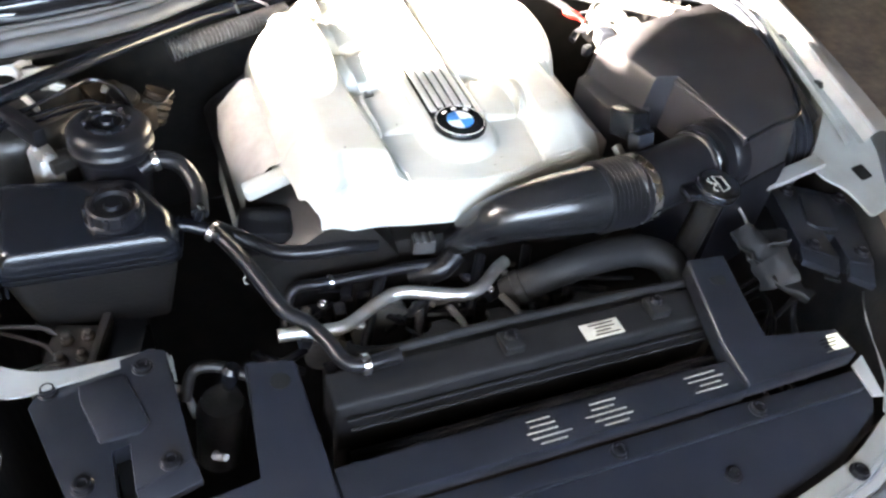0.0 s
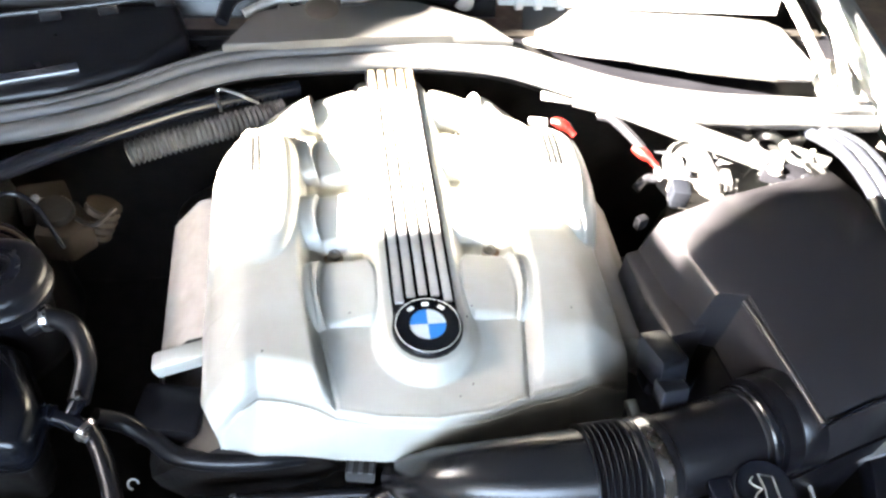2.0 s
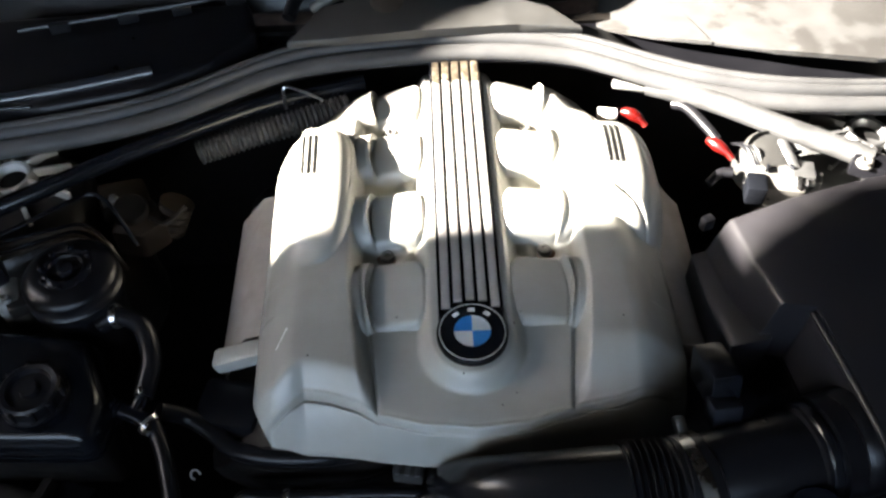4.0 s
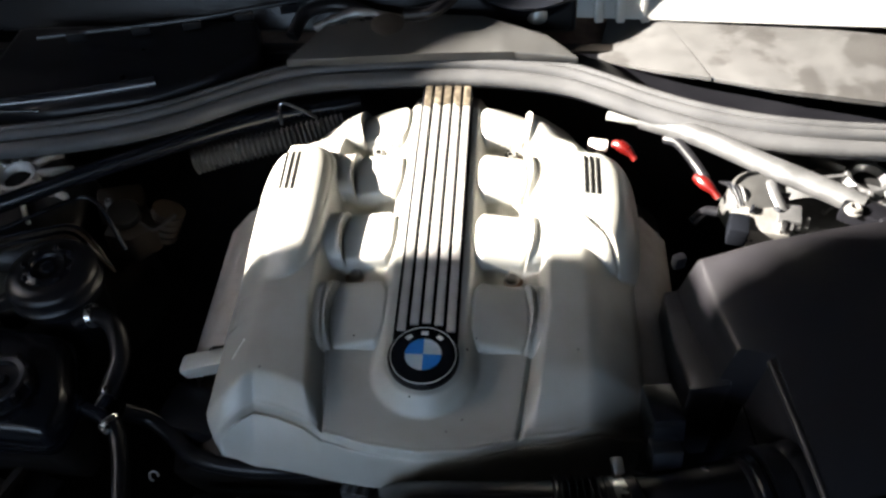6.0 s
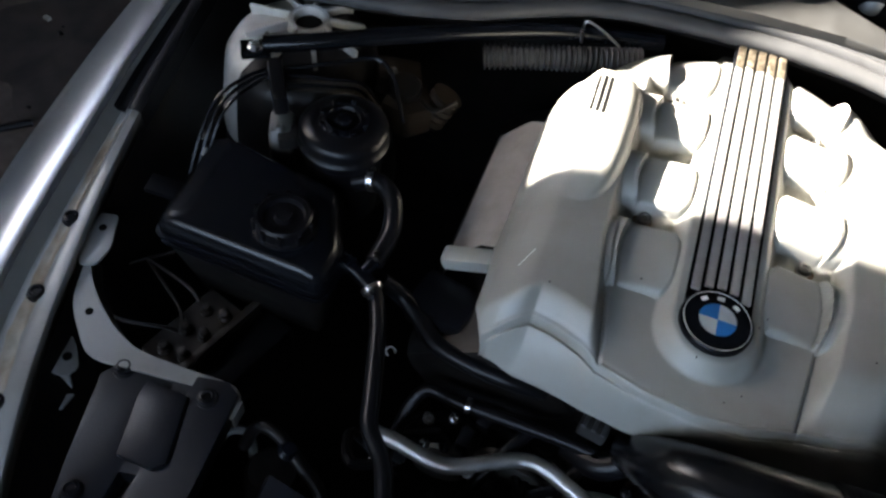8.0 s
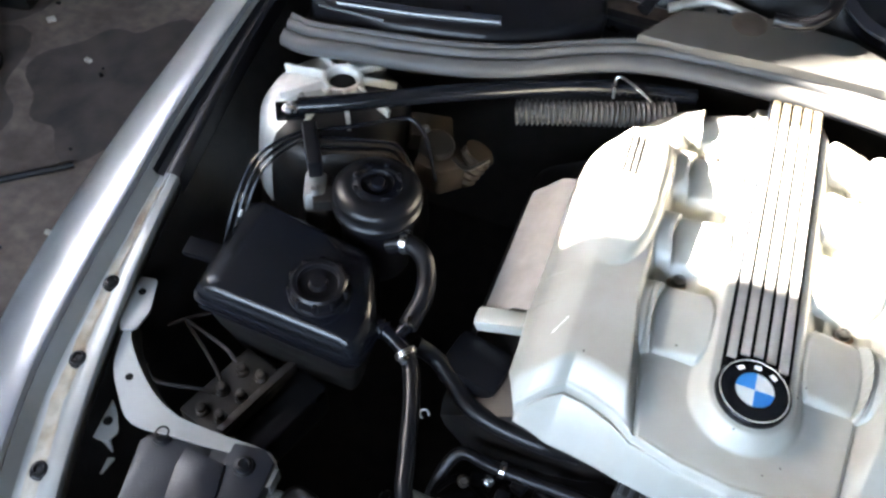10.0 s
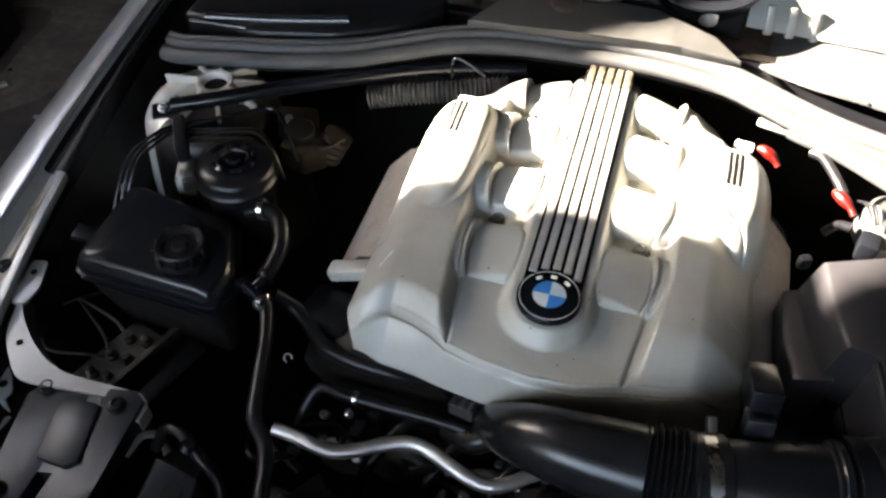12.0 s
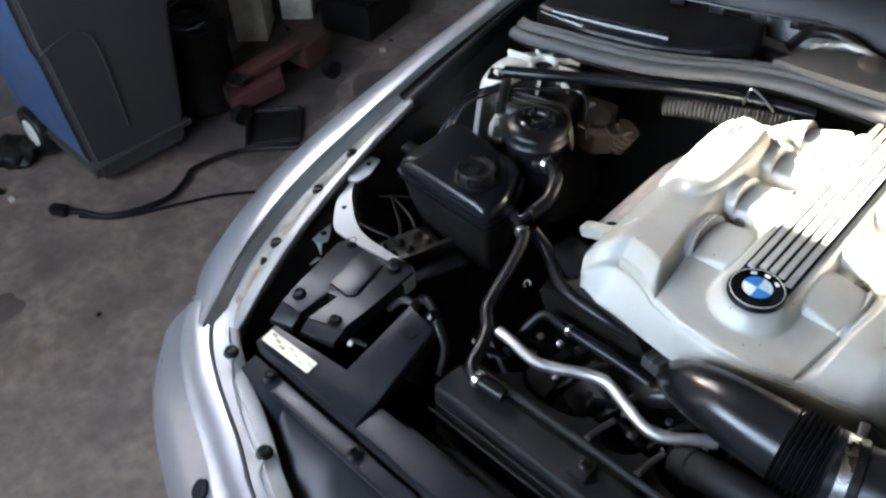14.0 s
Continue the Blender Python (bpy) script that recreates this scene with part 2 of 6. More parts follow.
def slab(poly, top, thick, bevel=0.003, seg=2, bm=None):
    """A plate with outline poly; top: its height, or a function of x and y."""
    bm = bm or bmesh.new()
    z = top if callable(top) else (lambda x, y: top)
    up = [bm.verts.new((x, y, z(x, y))) for x, y in poly]
    low = [bm.verts.new((x, y, z(x, y) - thick)) for x, y in poly]
    n = len(poly)
    faces = [bm.faces.new(up), bm.faces.new(low[::-1])]
    faces += [bm.faces.new((up[k], low[k], low[(k + 1) % n], up[(k + 1) % n])) for k in range(n)]
    if bevel:
        edges = {e for f in faces for e in f.edges}
        bmesh.ops.bevel(bm, geom=list(edges), offset=bevel, segments=seg, profile=0.6, affect="EDGES", clamp_overlap=True)
    return bm


def box(at, size, bevel=0.003, turn=(0, 0, 0), bm=None, seg=2):
    """A block with rounded edges, centred at at."""
    own = bmesh.new()
    bmesh.ops.create_cube(own, size=1.0, matrix=Matrix.Diagonal((*size, 1)))
    if bevel:
        bmesh.ops.bevel(own, geom=own.edges[:], offset=min(bevel, 0.45 * min(size)), segments=seg, profile=0.6, affect="EDGES")
    bmesh.ops.transform(own, matrix=pose(*at, *turn), verts=own.verts)
    if bm is None:
        return own
    merge(bm, own)
    return bm


def merge(bm, other):
    mesh = bpy.data.meshes.new("joined")
    other.to_mesh(mesh)
    other.free()
    bm.from_mesh(mesh)
    bpy.data.meshes.remove(mesh)
    return bm


def loft(sections, cap=True, bm=None, close=True):
    """A skin over outlines with the same number of points."""
    bm = bm or bmesh.new()
    rings = [[bm.verts.new(p) for p in s] for s in sections]
    n = len(rings[0])
    for a, b in zip(rings, rings[1:]):
        for k in range(n if close else n - 1):
            bm.faces.new((a[k], a[(k + 1) % n], b[(k + 1) % n], b[k]))
    if cap and close:
        bm.faces.new(rings[0][::-1])
        bm.faces.new(rings[-1])
    return bm


def rounded(poly, r, n=5):
    """The outline poly with its corners rounded."""
    out = []
    for i, p in enumerate(poly):
        p, a, b = Vector(p), Vector(poly[i - 1]), Vector(poly[(i + 1) % len(poly)])
        r_here = min(r, 0.45 * (a - p).length, 0.45 * (b - p).length)
        u, v = p + (a - p).normalized() * r_here, p + (b - p).normalized() * r_here
        for k in range(n + 1):
            t = k / n
            out.append(tuple((1 - t) ** 2 * u + 2 * t * (1 - t) * p + t * t * v))
    return out


def shrunk(poly, by):
    """The outline poly drawn in by a distance, about its middle."""
    cx, cy = sum(p[0] for p in poly) / len(poly), sum(p[1] for p in poly) / len(poly)
    out = []
    for x, y in poly:
        d = math.hypot(x - cx, y - cy)
        out.append((cx + (x - cx) * (1 - by / d), cy + (y - cy) * (1 - by / d)))
    return out


def step(a, b, x):
    t = np.clip((x - a) / (b - a), 0, 1)
    return t * t * (3 - 2 * t)


def bolt(name, at, parent, r=0.009, mat=None, axis=(0, 0, 1), label=""):
    return part(name, lathe([(r * 1.25, 0), (r * 1.25, 0.002), (r, 0.0035), (r * 0.95, 0.008), (r * 0.6, 0.009), (r * 0.5, 0.006), (0, 0.006)], at, axis, 20), mat or BLACK, parent, label)


def mirrored(bm):
    bmesh.ops.scale(bm, vec=(-1, 1, 1), verts=bm.verts)
    bmesh.ops.reverse_faces(bm, faces=bm.faces)
    return bm

# ---- garage ----
GX0, GX1, GY0, GY1, GZ = -2.75, 3.6, -2.1, 5.2, 3.5


def shell(name, bm, mat, label):
    return solo(name, bm, mat, (0, 0, 0), label, name.split("_")[0], kind="structure")


floor_bm = bmesh.new()
bmesh.ops.create_grid(floor_bm, x_segments=60, y_segments=60, size=1.0, matrix=Matrix.Translation((0.4, 0.8, 0)) @ Matrix.Diagonal((30, 30, 1, 1)))
shell("floor", floor_bm, CONCRETE, "stained grey-brown concrete garage floor")


def wall_x(x, y0, y1, z0, z1, thick=0.2):
    return box((x, (y0 + y1) / 2, (z0 + z1) / 2), (thick, y1 - y0, z1 - z0), 0)


# left wall; unseen high opening, sill climbing rearwards, cut to shape the sun patch
wl = bmesh.new()
for poly in ([(GY0, 0), (GY1, 0), (GY1, 2.10), (GY0, 2.10)], [(GY0, 2.10), (0.108, 2.10), (0.108, 2.425), (0.01, 2.44), (0.012, 2.475), (0.052, 2.515), (0.108, 2.57), (0.108, 3.2), (GY0, 3.2)],
             [(0.262, 2.10), (GY1, 2.10), (GY1, 3.2), (1.33, 3.2), (0.562, 2.40)], [(GY0, 3.2), (GY1, 3.2), (GY1, GZ), (GY0, GZ)]):
    loft([[(GX0 - 0.1 + d, y, z) for y, z in poly] for d in (0.0, 0.06)], bm=wl)
wall_left = shell("wall_left", wl, WALL, "grubby grey-brown garage wall with an added unseen opening")
# right and rear walls, out of view, made near black to cut bounce
shell("wall_right", wall_x(GX1 + 0.1, GY0, GY1, 0, GZ), UNSEEN_WALL, "unseen garage wall, near black to cut bounced light")
shell("wall_rear", box(((GX0 + GX1) / 2, GY1 + 0.1, GZ / 2), (GX1 - GX0 + 0.4, 0.2, GZ), 0), UNSEEN_WALL, "unseen garage wall, near black to cut bounced light")
wf = bmesh.new()
for x0, x1, z0, z1 in ((GX0, -2.1, 0, GZ), (0.5, GX1, 0, GZ), (-2.1, 0.5, 2.3, GZ), (-2.1, 0.5, 0, 1.4)):
    box(((x0 + x1) / 2, GY0 - 0.1, (z0 + z1) / 2), (x1 - x0, 0.2, z1 - z0), 0, bm=wf)
shell("wall_front", wf, WALL, "garage wall round the wide opening behind the viewer")
# roof out of view, darkened so that black parts reflect little light
shell("ceiling", box(((GX0 + GX1) / 2, (GY0 + GY1) / 2, GZ + 0.05), (GX1 - GX0 + 0.4, GY1 - GY0 + 0.4, 0.1), 0), ROOF, "unseen garage roof, near black to cut bounced light")

# ---- car body ----
FY = [float(v) for v in np.linspace(-0.52, 0.5, 44)] + [0.6, 0.7, 0.8, 0.95, 1.1]


def smooth_interp(at, xs, vs):
    """vs at xs, read off along a smooth line."""
    line = spline([(a, b, 0) for a, b in zip(xs, vs)], 10)
    return np.interp(at, [p.x for p in line], [p.y for p in line])


F_IN = smooth_interp(FY, [-0.52, -0.47, -0.39, -0.29, -0.165, 0.02, 0.29, 0.5, 1.1], [0.628, 0.648, 0.68, 0.712, 0.742, 0.775, 0.802, 0.81, 0.82])
F_RIDGE = smooth_interp(FY, [-0.52, -0.43, -0.36, -0.2, 0.06, 0.29, 1.1], [0.69, 0.735, 0.765, 0.803, 0.826, 0.836, 0.84])
F_OUT = smooth_interp(FY, [-0.52, -0.48, -0.42, -0.26, -0.07, 0.16, 0.4, 1.1], [0.765, 0.805, 0.856, 0.908, 0.936, 0.942, 0.936, 0.93])
F_Z = smooth_interp(FY, [-0.7, -0.5, -0.3, -0.09, 0.385, 0.6, 1.1], [0.66, 0.715, 0.765, 0.805, 0.885, 0.915, 0.98])


def fender_line(k, sign, first=-1.0):
    """The cross-sections of a front wing: flange, gutter, ridge and outer side."""
    out = []
    for y, xi, xr, xo, z in zip(FY, F_IN, F_RIDGE, F_OUT, F_Z):
        if y < first:
            continue
        g = xr - xi
        sec = {
            "gutter": [(xi, -0.013), (xi, -0.004), (xi + 0.002, -0.001), (xi + 0.012, 0.0), (xi + 0.35 * g, -0.004), (xi + 0.5 * g, -0.012), (xr - 0.014, -0.012), (xr - 0.006, 0.0), (xr - 0.001, 0.006)],
            "outer": [(xr, 0.006), (xr + 0.004, 0.011), (xr + 0.012, 0.012), (xr + 0.3 * (xo - xr), 0.006), (xr + 0.6 * (xo - xr), -0.008), (xr + 0.85 * (xo - xr), -0.035), (xo, -0.075), (xo + 0.012, -0.16), (xo + 0.008, -0.3), (xo - 0.02, -0.5)],
        }[k]
        out.append([(sign * x, y, z + dz) for x, dz in sec])
    return loft(out, cap=False, close=False)


for sign, first, bolts in ((-1, -1.0, (-0.365, -0.325, -0.195, -0.092)), (1, -0.1, (0.06, 0.2))):
    f = thing("front_fender", (sign * 0.85, 0.2, 0.3), "silver metallic car fender with a rain gutter and black bolts" if sign < 0 else "silver car fender cut short where the headlight is missing", "fender", "front fenders")
    part("outer_panel", fender_line("outer", sign, first), SILVER, f)
    part("gutter", fender_line("gutter", sign, first), PRIMER, f, "dull silver bolted gutter flange with dirt")
    for y in bolts:
        xi, xr, z = (float(np.interp(y, FY, a)) for a in (F_IN, F_RIDGE, F_Z))
        bolt("bolt", (sign * (xi + 0.42 * (xr - xi)), y, z - 0.008), f, 0.006 if y == -0.365 else 0.010, BLACK)
    if sign < 0:
        for name, mat, y0, y1, f0, f1, text in (("dirt", GUTTER_DIRT, -0.512, 0.06, 0.36, 0.66, "brown dirt along the gutter"), ("rust_stain", RUST, -0.505, -0.36, 0.42, 0.56, "brown rust stain at the front of the gutter")):
            stain = []
            for y in np.linspace(y0, y1, 40):
                xi, xr, z = (float(np.interp(y, FY, a)) for a in (F_IN, F_RIDGE, F_Z))
                g = xr - xi
                w = 0.03 * math.sin(70 * y) + 0.02 * math.sin(173 * y + 1)
                lift = 0.0006 if name == "dirt" else 0.0011
                stain.append([(-(xi + f * g), y, z + float(np.interp(f * g, [0.012, 0.35 * g, 0.5 * g, g - 0.014, g - 0.006], [0, -0.004, -0.012, -0.012, 0])) + lift) for f in np.linspace(f0 + w, min(f1 + 0.6 * w, 0.72), 7)])
            part(name, loft(stain, cap=False, close=False), mat, f, text)
        strip = []
        for y in np.linspace(0.075, 0.9, 14):
            xi, xr, z = (float(np.interp(y, FY, a)) for a in (F_IN, F_RIDGE, F_Z))
            strip.append([(-(xi - 0.004), y, z - 0.03), (-(xi - 0.004), y, z + 0.004), (-(xi + 0.004), y, z + 0.007), (-(xi + 0.35 * (xr - xi)), y, z + 0.004), (-(xi + 0.5 * (xr - xi)), y, z - 0.006), (-(xr - 0.012), y, z - 0.005), (-(xr - 0.007), y, z + 0.002)])
        part("liner", loft(strip, cap=False, close=False), RUBBER, f, "black rubber liner over the rear gutter")

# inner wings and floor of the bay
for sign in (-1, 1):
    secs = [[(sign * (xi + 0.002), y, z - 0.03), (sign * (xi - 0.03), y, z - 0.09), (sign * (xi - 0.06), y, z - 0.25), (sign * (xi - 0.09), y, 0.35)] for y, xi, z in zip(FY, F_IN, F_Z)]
    shell("wall_inner_wing", loft(secs, cap=False, close=False), ENGINE, "near-black inner wing sheet metal")
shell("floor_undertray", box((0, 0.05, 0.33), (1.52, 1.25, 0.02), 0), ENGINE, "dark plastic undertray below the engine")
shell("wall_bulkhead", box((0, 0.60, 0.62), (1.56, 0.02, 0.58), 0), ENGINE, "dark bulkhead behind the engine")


# ---- engine cover ----
COVER_X = [-0.27, -0.250, -0.233, -0.195, -0.165, -0.134, -0.111, -0.059, 0.0, 0.06, 0.117, 0.161, 0.234, 0.27]
COVER_SEAM = [-0.086, -0.084, -0.078, -0.055, -0.062, -0.074, -0.088, -0.102, -0.109, -0.104, -0.087, -0.080, -0.052, -0.030]
COVER_FRONT = [-0.056, -0.074, -0.086, -0.096, -0.100, -0.105, -0.110, -0.117, -0.121, -0.119, -0.112, -0.102, -0.080, -0.058]


# intake runners: front and rear end, height of the pad, outward narrowing of the stub
RUNNERS = ((0.380, 0.456, 0.020, 0.0), (0.270, 0.350, 0.020, 0.0), (0.152, 0.236, 0.020, 0.35), (0.026, 0.122, 0.015, 0.55))


def blend_max(a, b, k=0.003):
    return 0.5 * (a + b + np.sqrt((a - b) ** 2 + k * k))


def cover_height(x, y):
    ax = np.abs(x)
    seam = np.interp(x, COVER_X, COVER_SEAM)
    front = np.interp(x, COVER_X, COVER_FRONT)
    base = 0.872 + 0.030 * y
    z = base + 0 * x
    # flanks, higher than the middle, with a sloping inner wall and a rounded outer side
    inner = 0.111 + 0.13 * np.clip(y + 0.085, 0, 0.16)
    flank = step(inner, inner + 0.017, ax) * (0.028 + 0.003 * np.sin((y + 0.05) * 9)) * (1 - 0.8 * step(0.335, 0.43, y))
    ridge = np.where(x < 0, seam + 0.036, 0.0)
    flank = flank * step(seam - 0.002, ridge, y)
    z = z + flank - 0.010 * np.clip((ax - 0.135) / 0.1, 0, 2) ** 2 - 0.050 * np.where(x < 0, step(0.205, 0.285, ax), step(0.185, 0.270, ax)) - 0.12 * step(0.25, 0.31, ax)
    z = z - 0.035 * step(0.37, 0.46, y) * step(0.17, 0.25, ax)
    # dark crease at the foot of the inner wall
    z = z - 0.0055 * np.exp(-(((ax - inner + 0.001) / 0.0026) ** 2)) * step(-0.10, -0.07, y) * (1 - step(0.09, 0.12, y))
    for a, b, high, narrow in RUNNERS:
        c, h = (a + b) / 2, (b - a) / 2
        t = (y - c) / h
        end = 0.049 + 0.014 * np.abs(t) ** 4
        collar = 0.1165 + 0.008 * (1 - np.clip(np.abs(t), 0, 1) ** 2)
        # the pad: flat, with a rounded rim and a steep wall, ending at the collar
        m = np.minimum(np.minimum(ax - end, b - y), y - a)
        k = np.clip(m / 0.008, 0, 1)
        pad = np.where((m > 0) & (ax < collar + 0.004), base + (high + 0.005 - 0.17 * (ax - 0.05) + 0.06 * (y - c) - 0.003 * t * t) * np.sqrt(1 - (1 - k) ** 2), 0)
        # the stub outside the collar stands above the pad and dies away on the flank
        wide = h * 1.04 * (1 - narrow * step(0.128, 0.175, ax))
        rise = high + 0.0085
        fade = 1 - step(0.150, 0.190, ax) if narrow else 1 - 0.8 * step(0.132, 0.200, ax)
        arch = np.sqrt(np.clip(1 - np.abs((y - c) / wide) ** 3.2, 0, 1))
        stub = np.where((ax > collar - 0.001) & (np.abs(y - c) < wide), np.minimum(base, z) + rise * arch * fade * step(collar - 0.0008, collar + 0.0016, ax), 0)
        groove = 0.003 * np.exp(-(((ax - collar + 0.0018) / 0.0018) ** 2)) * (m > 0)
        z = np.maximum(z, pad - groove)
        z = np.where(stub > 0, blend_max(z, stub, 0.0025), z)
        # a narrow raised bead along the collar
        bead = np.where(x > 0, 0.0050, 0.0022) * np.exp(-(((ax - collar - 0.0025) / 0.0030) ** 2)) * np.sqrt(np.clip(1 - t ** 4, 0, 1))
        z = z + np.where(np.abs(t) < 1, bead, 0)
        # hollows with the fixing bolts between the runners
        if a > 0.1:
            z = z - 0.008 * np.exp(-(((y - a + 0.013) / 0.011) ** 4)) * np.exp(-(((ax - 0.104) / 0.020) ** 4))
    # lobes: rounded pillows whose outer front corner reaches further forward
    yc = 0.258
    reach = np.where(x < 0, 0.150, 0.084 + 0.034 * step(0.150, 0.270, ax))
    blunt = np.where((x < 0) & (y < yc), 2.3, 3.0)
    d = (np.abs((ax - 0.202) / np.where(ax < 0.202, 0.060, np.where(x < 0, 0.070, 0.078))) ** 3.0 + np.abs((y - yc) / np.where(y < yc, reach, 0.088)) ** blunt) ** (1 / 3.0)
    lobe = 0.938 - 0.11 * (ax - 0.202) - (0.060 + 0.10 * step(0.215, 0.28, ax)) * (1 - np.sqrt(np.clip(1 - d ** 3.4, 0, 1))) + 0.05 * (y - 0.27)
    # a fold along the inner rim, and one that splits the front lip from the pillow
    lobe = lobe - 0.003 * np.exp(-(((d - 0.90) / 0.018) ** 2)) * (ax < 0.19) * step(0.20, 0.23, y)
    fold = 0.212 - 0.6 * np.clip(ax - 0.181, 0, 1) - 25.0 * np.clip(ax - 0.205, 0, 1) ** 2
    lobe = lobe - np.where(x > 0, 0.006, 0.0) * step(0.178, 0.212, ax) * np.exp(-(((y - fold) / 0.0032) ** 2)) * (1 - step(0.24, 0.255, ax)) - np.where(x > 0, 0.004, 0.0) * step(0.19, 0.215, ax) * (y < fold)
    z = np.where((d < 1) & (x > 0), np.maximum(z, lobe), z)
    # the left pillow runs out softly into the flank on its outer and front sides
    soft = np.clip(step(0.165, 0.215, ax) * step(0.0, 0.5, (yc + 0.05 - y) / 0.1 + 2.0 * np.clip(ax - 0.2, 0, 1) / 0.08), 0, 1)
    rise = (1 - soft) * np.sqrt(np.clip(1 - d ** 3.4, 0, 1)) + soft * (1 - step(0.45, 1.06, d))
    pillow = z + (0.938 + 0.05 * (y - 0.27) - 0.09 * step(0.205, 0.30, ax) - z) * rise
    pillow = pillow - 0.003 * np.exp(-(((d - 0.90) / 0.018) ** 2)) * (ax < 0.19) * step(0.20, 0.23, y)
    z = np.where(x < 0, np.maximum(z, pillow), z)
    # pedestal of the trim strip with a rounded end round the emblem
    dy = np.clip(-y, 0, None)
    cap = np.sqrt(x * x + dy * dy)
    z = np.where(cap < 0.07, np.maximum(z, base + 0.0225 * (1 - step(0.046, 0.066, cap))), z)
    # front lip and face
    z = z + 0.0025 * np.exp(-(((y - seam - 0.005) / 0.003) ** 2)) - 0.0060 * np.exp(-(((y - seam) / 0.0022) ** 2))
    fall = np.clip((seam - y) / np.maximum(seam - front, 1e-4), 0, 1)
    z = z - 0.052 * fall ** 1.3 * (1 - 0.55 * np.where(x < 0, step(0.195, 0.25, ax), 0.0)) - 0.004 * step(-0.014, 0.0, seam - y)
    # rear slope
    z = z - 0.03 * step(-0.06, 0.02, y - (0.500 - 2.0 * x * x))
    return z


cover = thing("engine_cover", (0, 0.15, 0.80), "light grey moulded plastic engine cover with ribbed centre strip", "engine cover")
NX, NY = 380, 420
s = np.linspace(-1, 1, NX)
v = np.linspace(0, 1, NY)
v = v * (0.42 + 0.58 * v)
gs, gv = np.meshgrid(s, v)
gx = gs * (0.262 - 0.020 * np.clip(1 - gv / 0.08, 0, 1) ** 2 + np.where(gs < 0, 0.010, 0.020) * step(0.12, 0.44, gv) * (1 - step(0.60, 0.95, gv)))
gy = np.interp(gx, COVER_X, COVER_FRONT) * (1 - gv) + (0.505 - 2.0 * gx ** 2) * gv
gz = cover_height(gx, gy)
bm = bmesh.new()
grid = [[bm.verts.new((gx[j, i], gy[j, i], gz[j, i])) for i in range(NX)] for j in range(NY)]
for j in range(NY - 1):
    for i in range(NX - 1):
        bm.faces.new((grid[j][i], grid[j][i + 1], grid[j + 1][i + 1], grid[j + 1][i]))
rim = [*grid[0], *[grid[j][-1] for j in range(1, NY)], *grid[-1][-2::-1], *[grid[j][0] for j in range(NY - 2, 0, -1)]]
low = [bm.verts.new((q.co.x * 1.004, q.co.y + (q.co.y - 0.15) * 0.004, q.co.z - 0.006 - 0.04 * float(step(-0.03, 0.25, q.co.y)))) for q in rim]
for k in range(len(rim)):
    bm.faces.new((rim[k], low[k], low[(k + 1) % len(rim)], rim[(k + 1) % len(rim)]))
part("shell", bm, COVER, cover, angle=60)


def strip_z(y):
    return 0.8955 + 0.032 * y


part("strip", slab([(-0.0385, -0.002), (0.0385, -0.002), (0.0385, 0.497), (-0.0385, 0.497)], lambda x, y: strip_z(y) + 0.002, 0.006, 0.001), BLACK_SATIN, cover, "black trim strip")
for k in range(5):
    x = (k - 2) * 0.0147
    y0 = math.sqrt(max(0, 0.0445 ** 2 - x * x)) + 0.003
    part("rib", slab([(x - 0.0051, y0), (x + 0.0051, y0), (x + 0.0051, 0.494), (x - 0.0051, 0.494)], lambda x, y: strip_z(y) + 0.0055, 0.006, 0.0012), RIB, cover, "silver metal rib")
for k in range(5):
    x = (k - 2) * 0.0147
    part("browned_end", slab([(x - 0.0052, 0.440 + 0.006 * (k % 2)), (x + 0.0052, 0.436 + 0.005 * (k % 3)), (x + 0.0052, 0.4945), (x - 0.0052, 0.4945)], lambda x, y: strip_z(y) + 0.0058, 0.006, 0.0012), BROWNED, cover, "browned rear end of a rib")
emblem = part("emblem", lathe([(0.0415, -0.004), (0.0415, 0.006), (0.040, 0.0078), (0, 0.0082)], (0, 0, 0.8955), (0, -0.03, 1), 64), BLACK_SATIN, cover, "round black emblem disc")
part("ring", lathe([(0.0376, 0.0076), (0.0376, 0.0084), (0.0383, 0.0084), (0.0383, 0.0076)], (0, 0, 0.8955), (0, -0.03, 1), 64), LABEL_WHITE, emblem, "thin silver ring")
for k in range(4):
    q = bmesh.new()
    c = q.verts.new((0, 0, 0.9045))
    arc = [q.verts.new((0.0212 * math.cos(a), 0.0212 * math.sin(a), 0.9045 + 0.03 * 0.0212 * math.sin(a))) for a in (math.pi / 2 * (k + i / 12) for i in range(13))]
    for a, b in zip(arc, arc[1:]):
        q.faces.new((c, a, b))
    bmesh.ops.solidify(q, geom=q.faces[:], thickness=0.001)
    part("quadrant", q, (WHITE, BLUE)[k % 2], emblem, ("white", "blue")[k % 2] + " enamel quadrant")
for a in (128, 90, 52):
    part("mark", box((0.0295 * math.cos(radians(a)), 0.0295 * math.sin(radians(a)), 0.9048), (0.0078, 0.0052, 0.001), 0.0005, (0, 0, a - 90)), LABEL_WHITE, emblem, "silver mark")
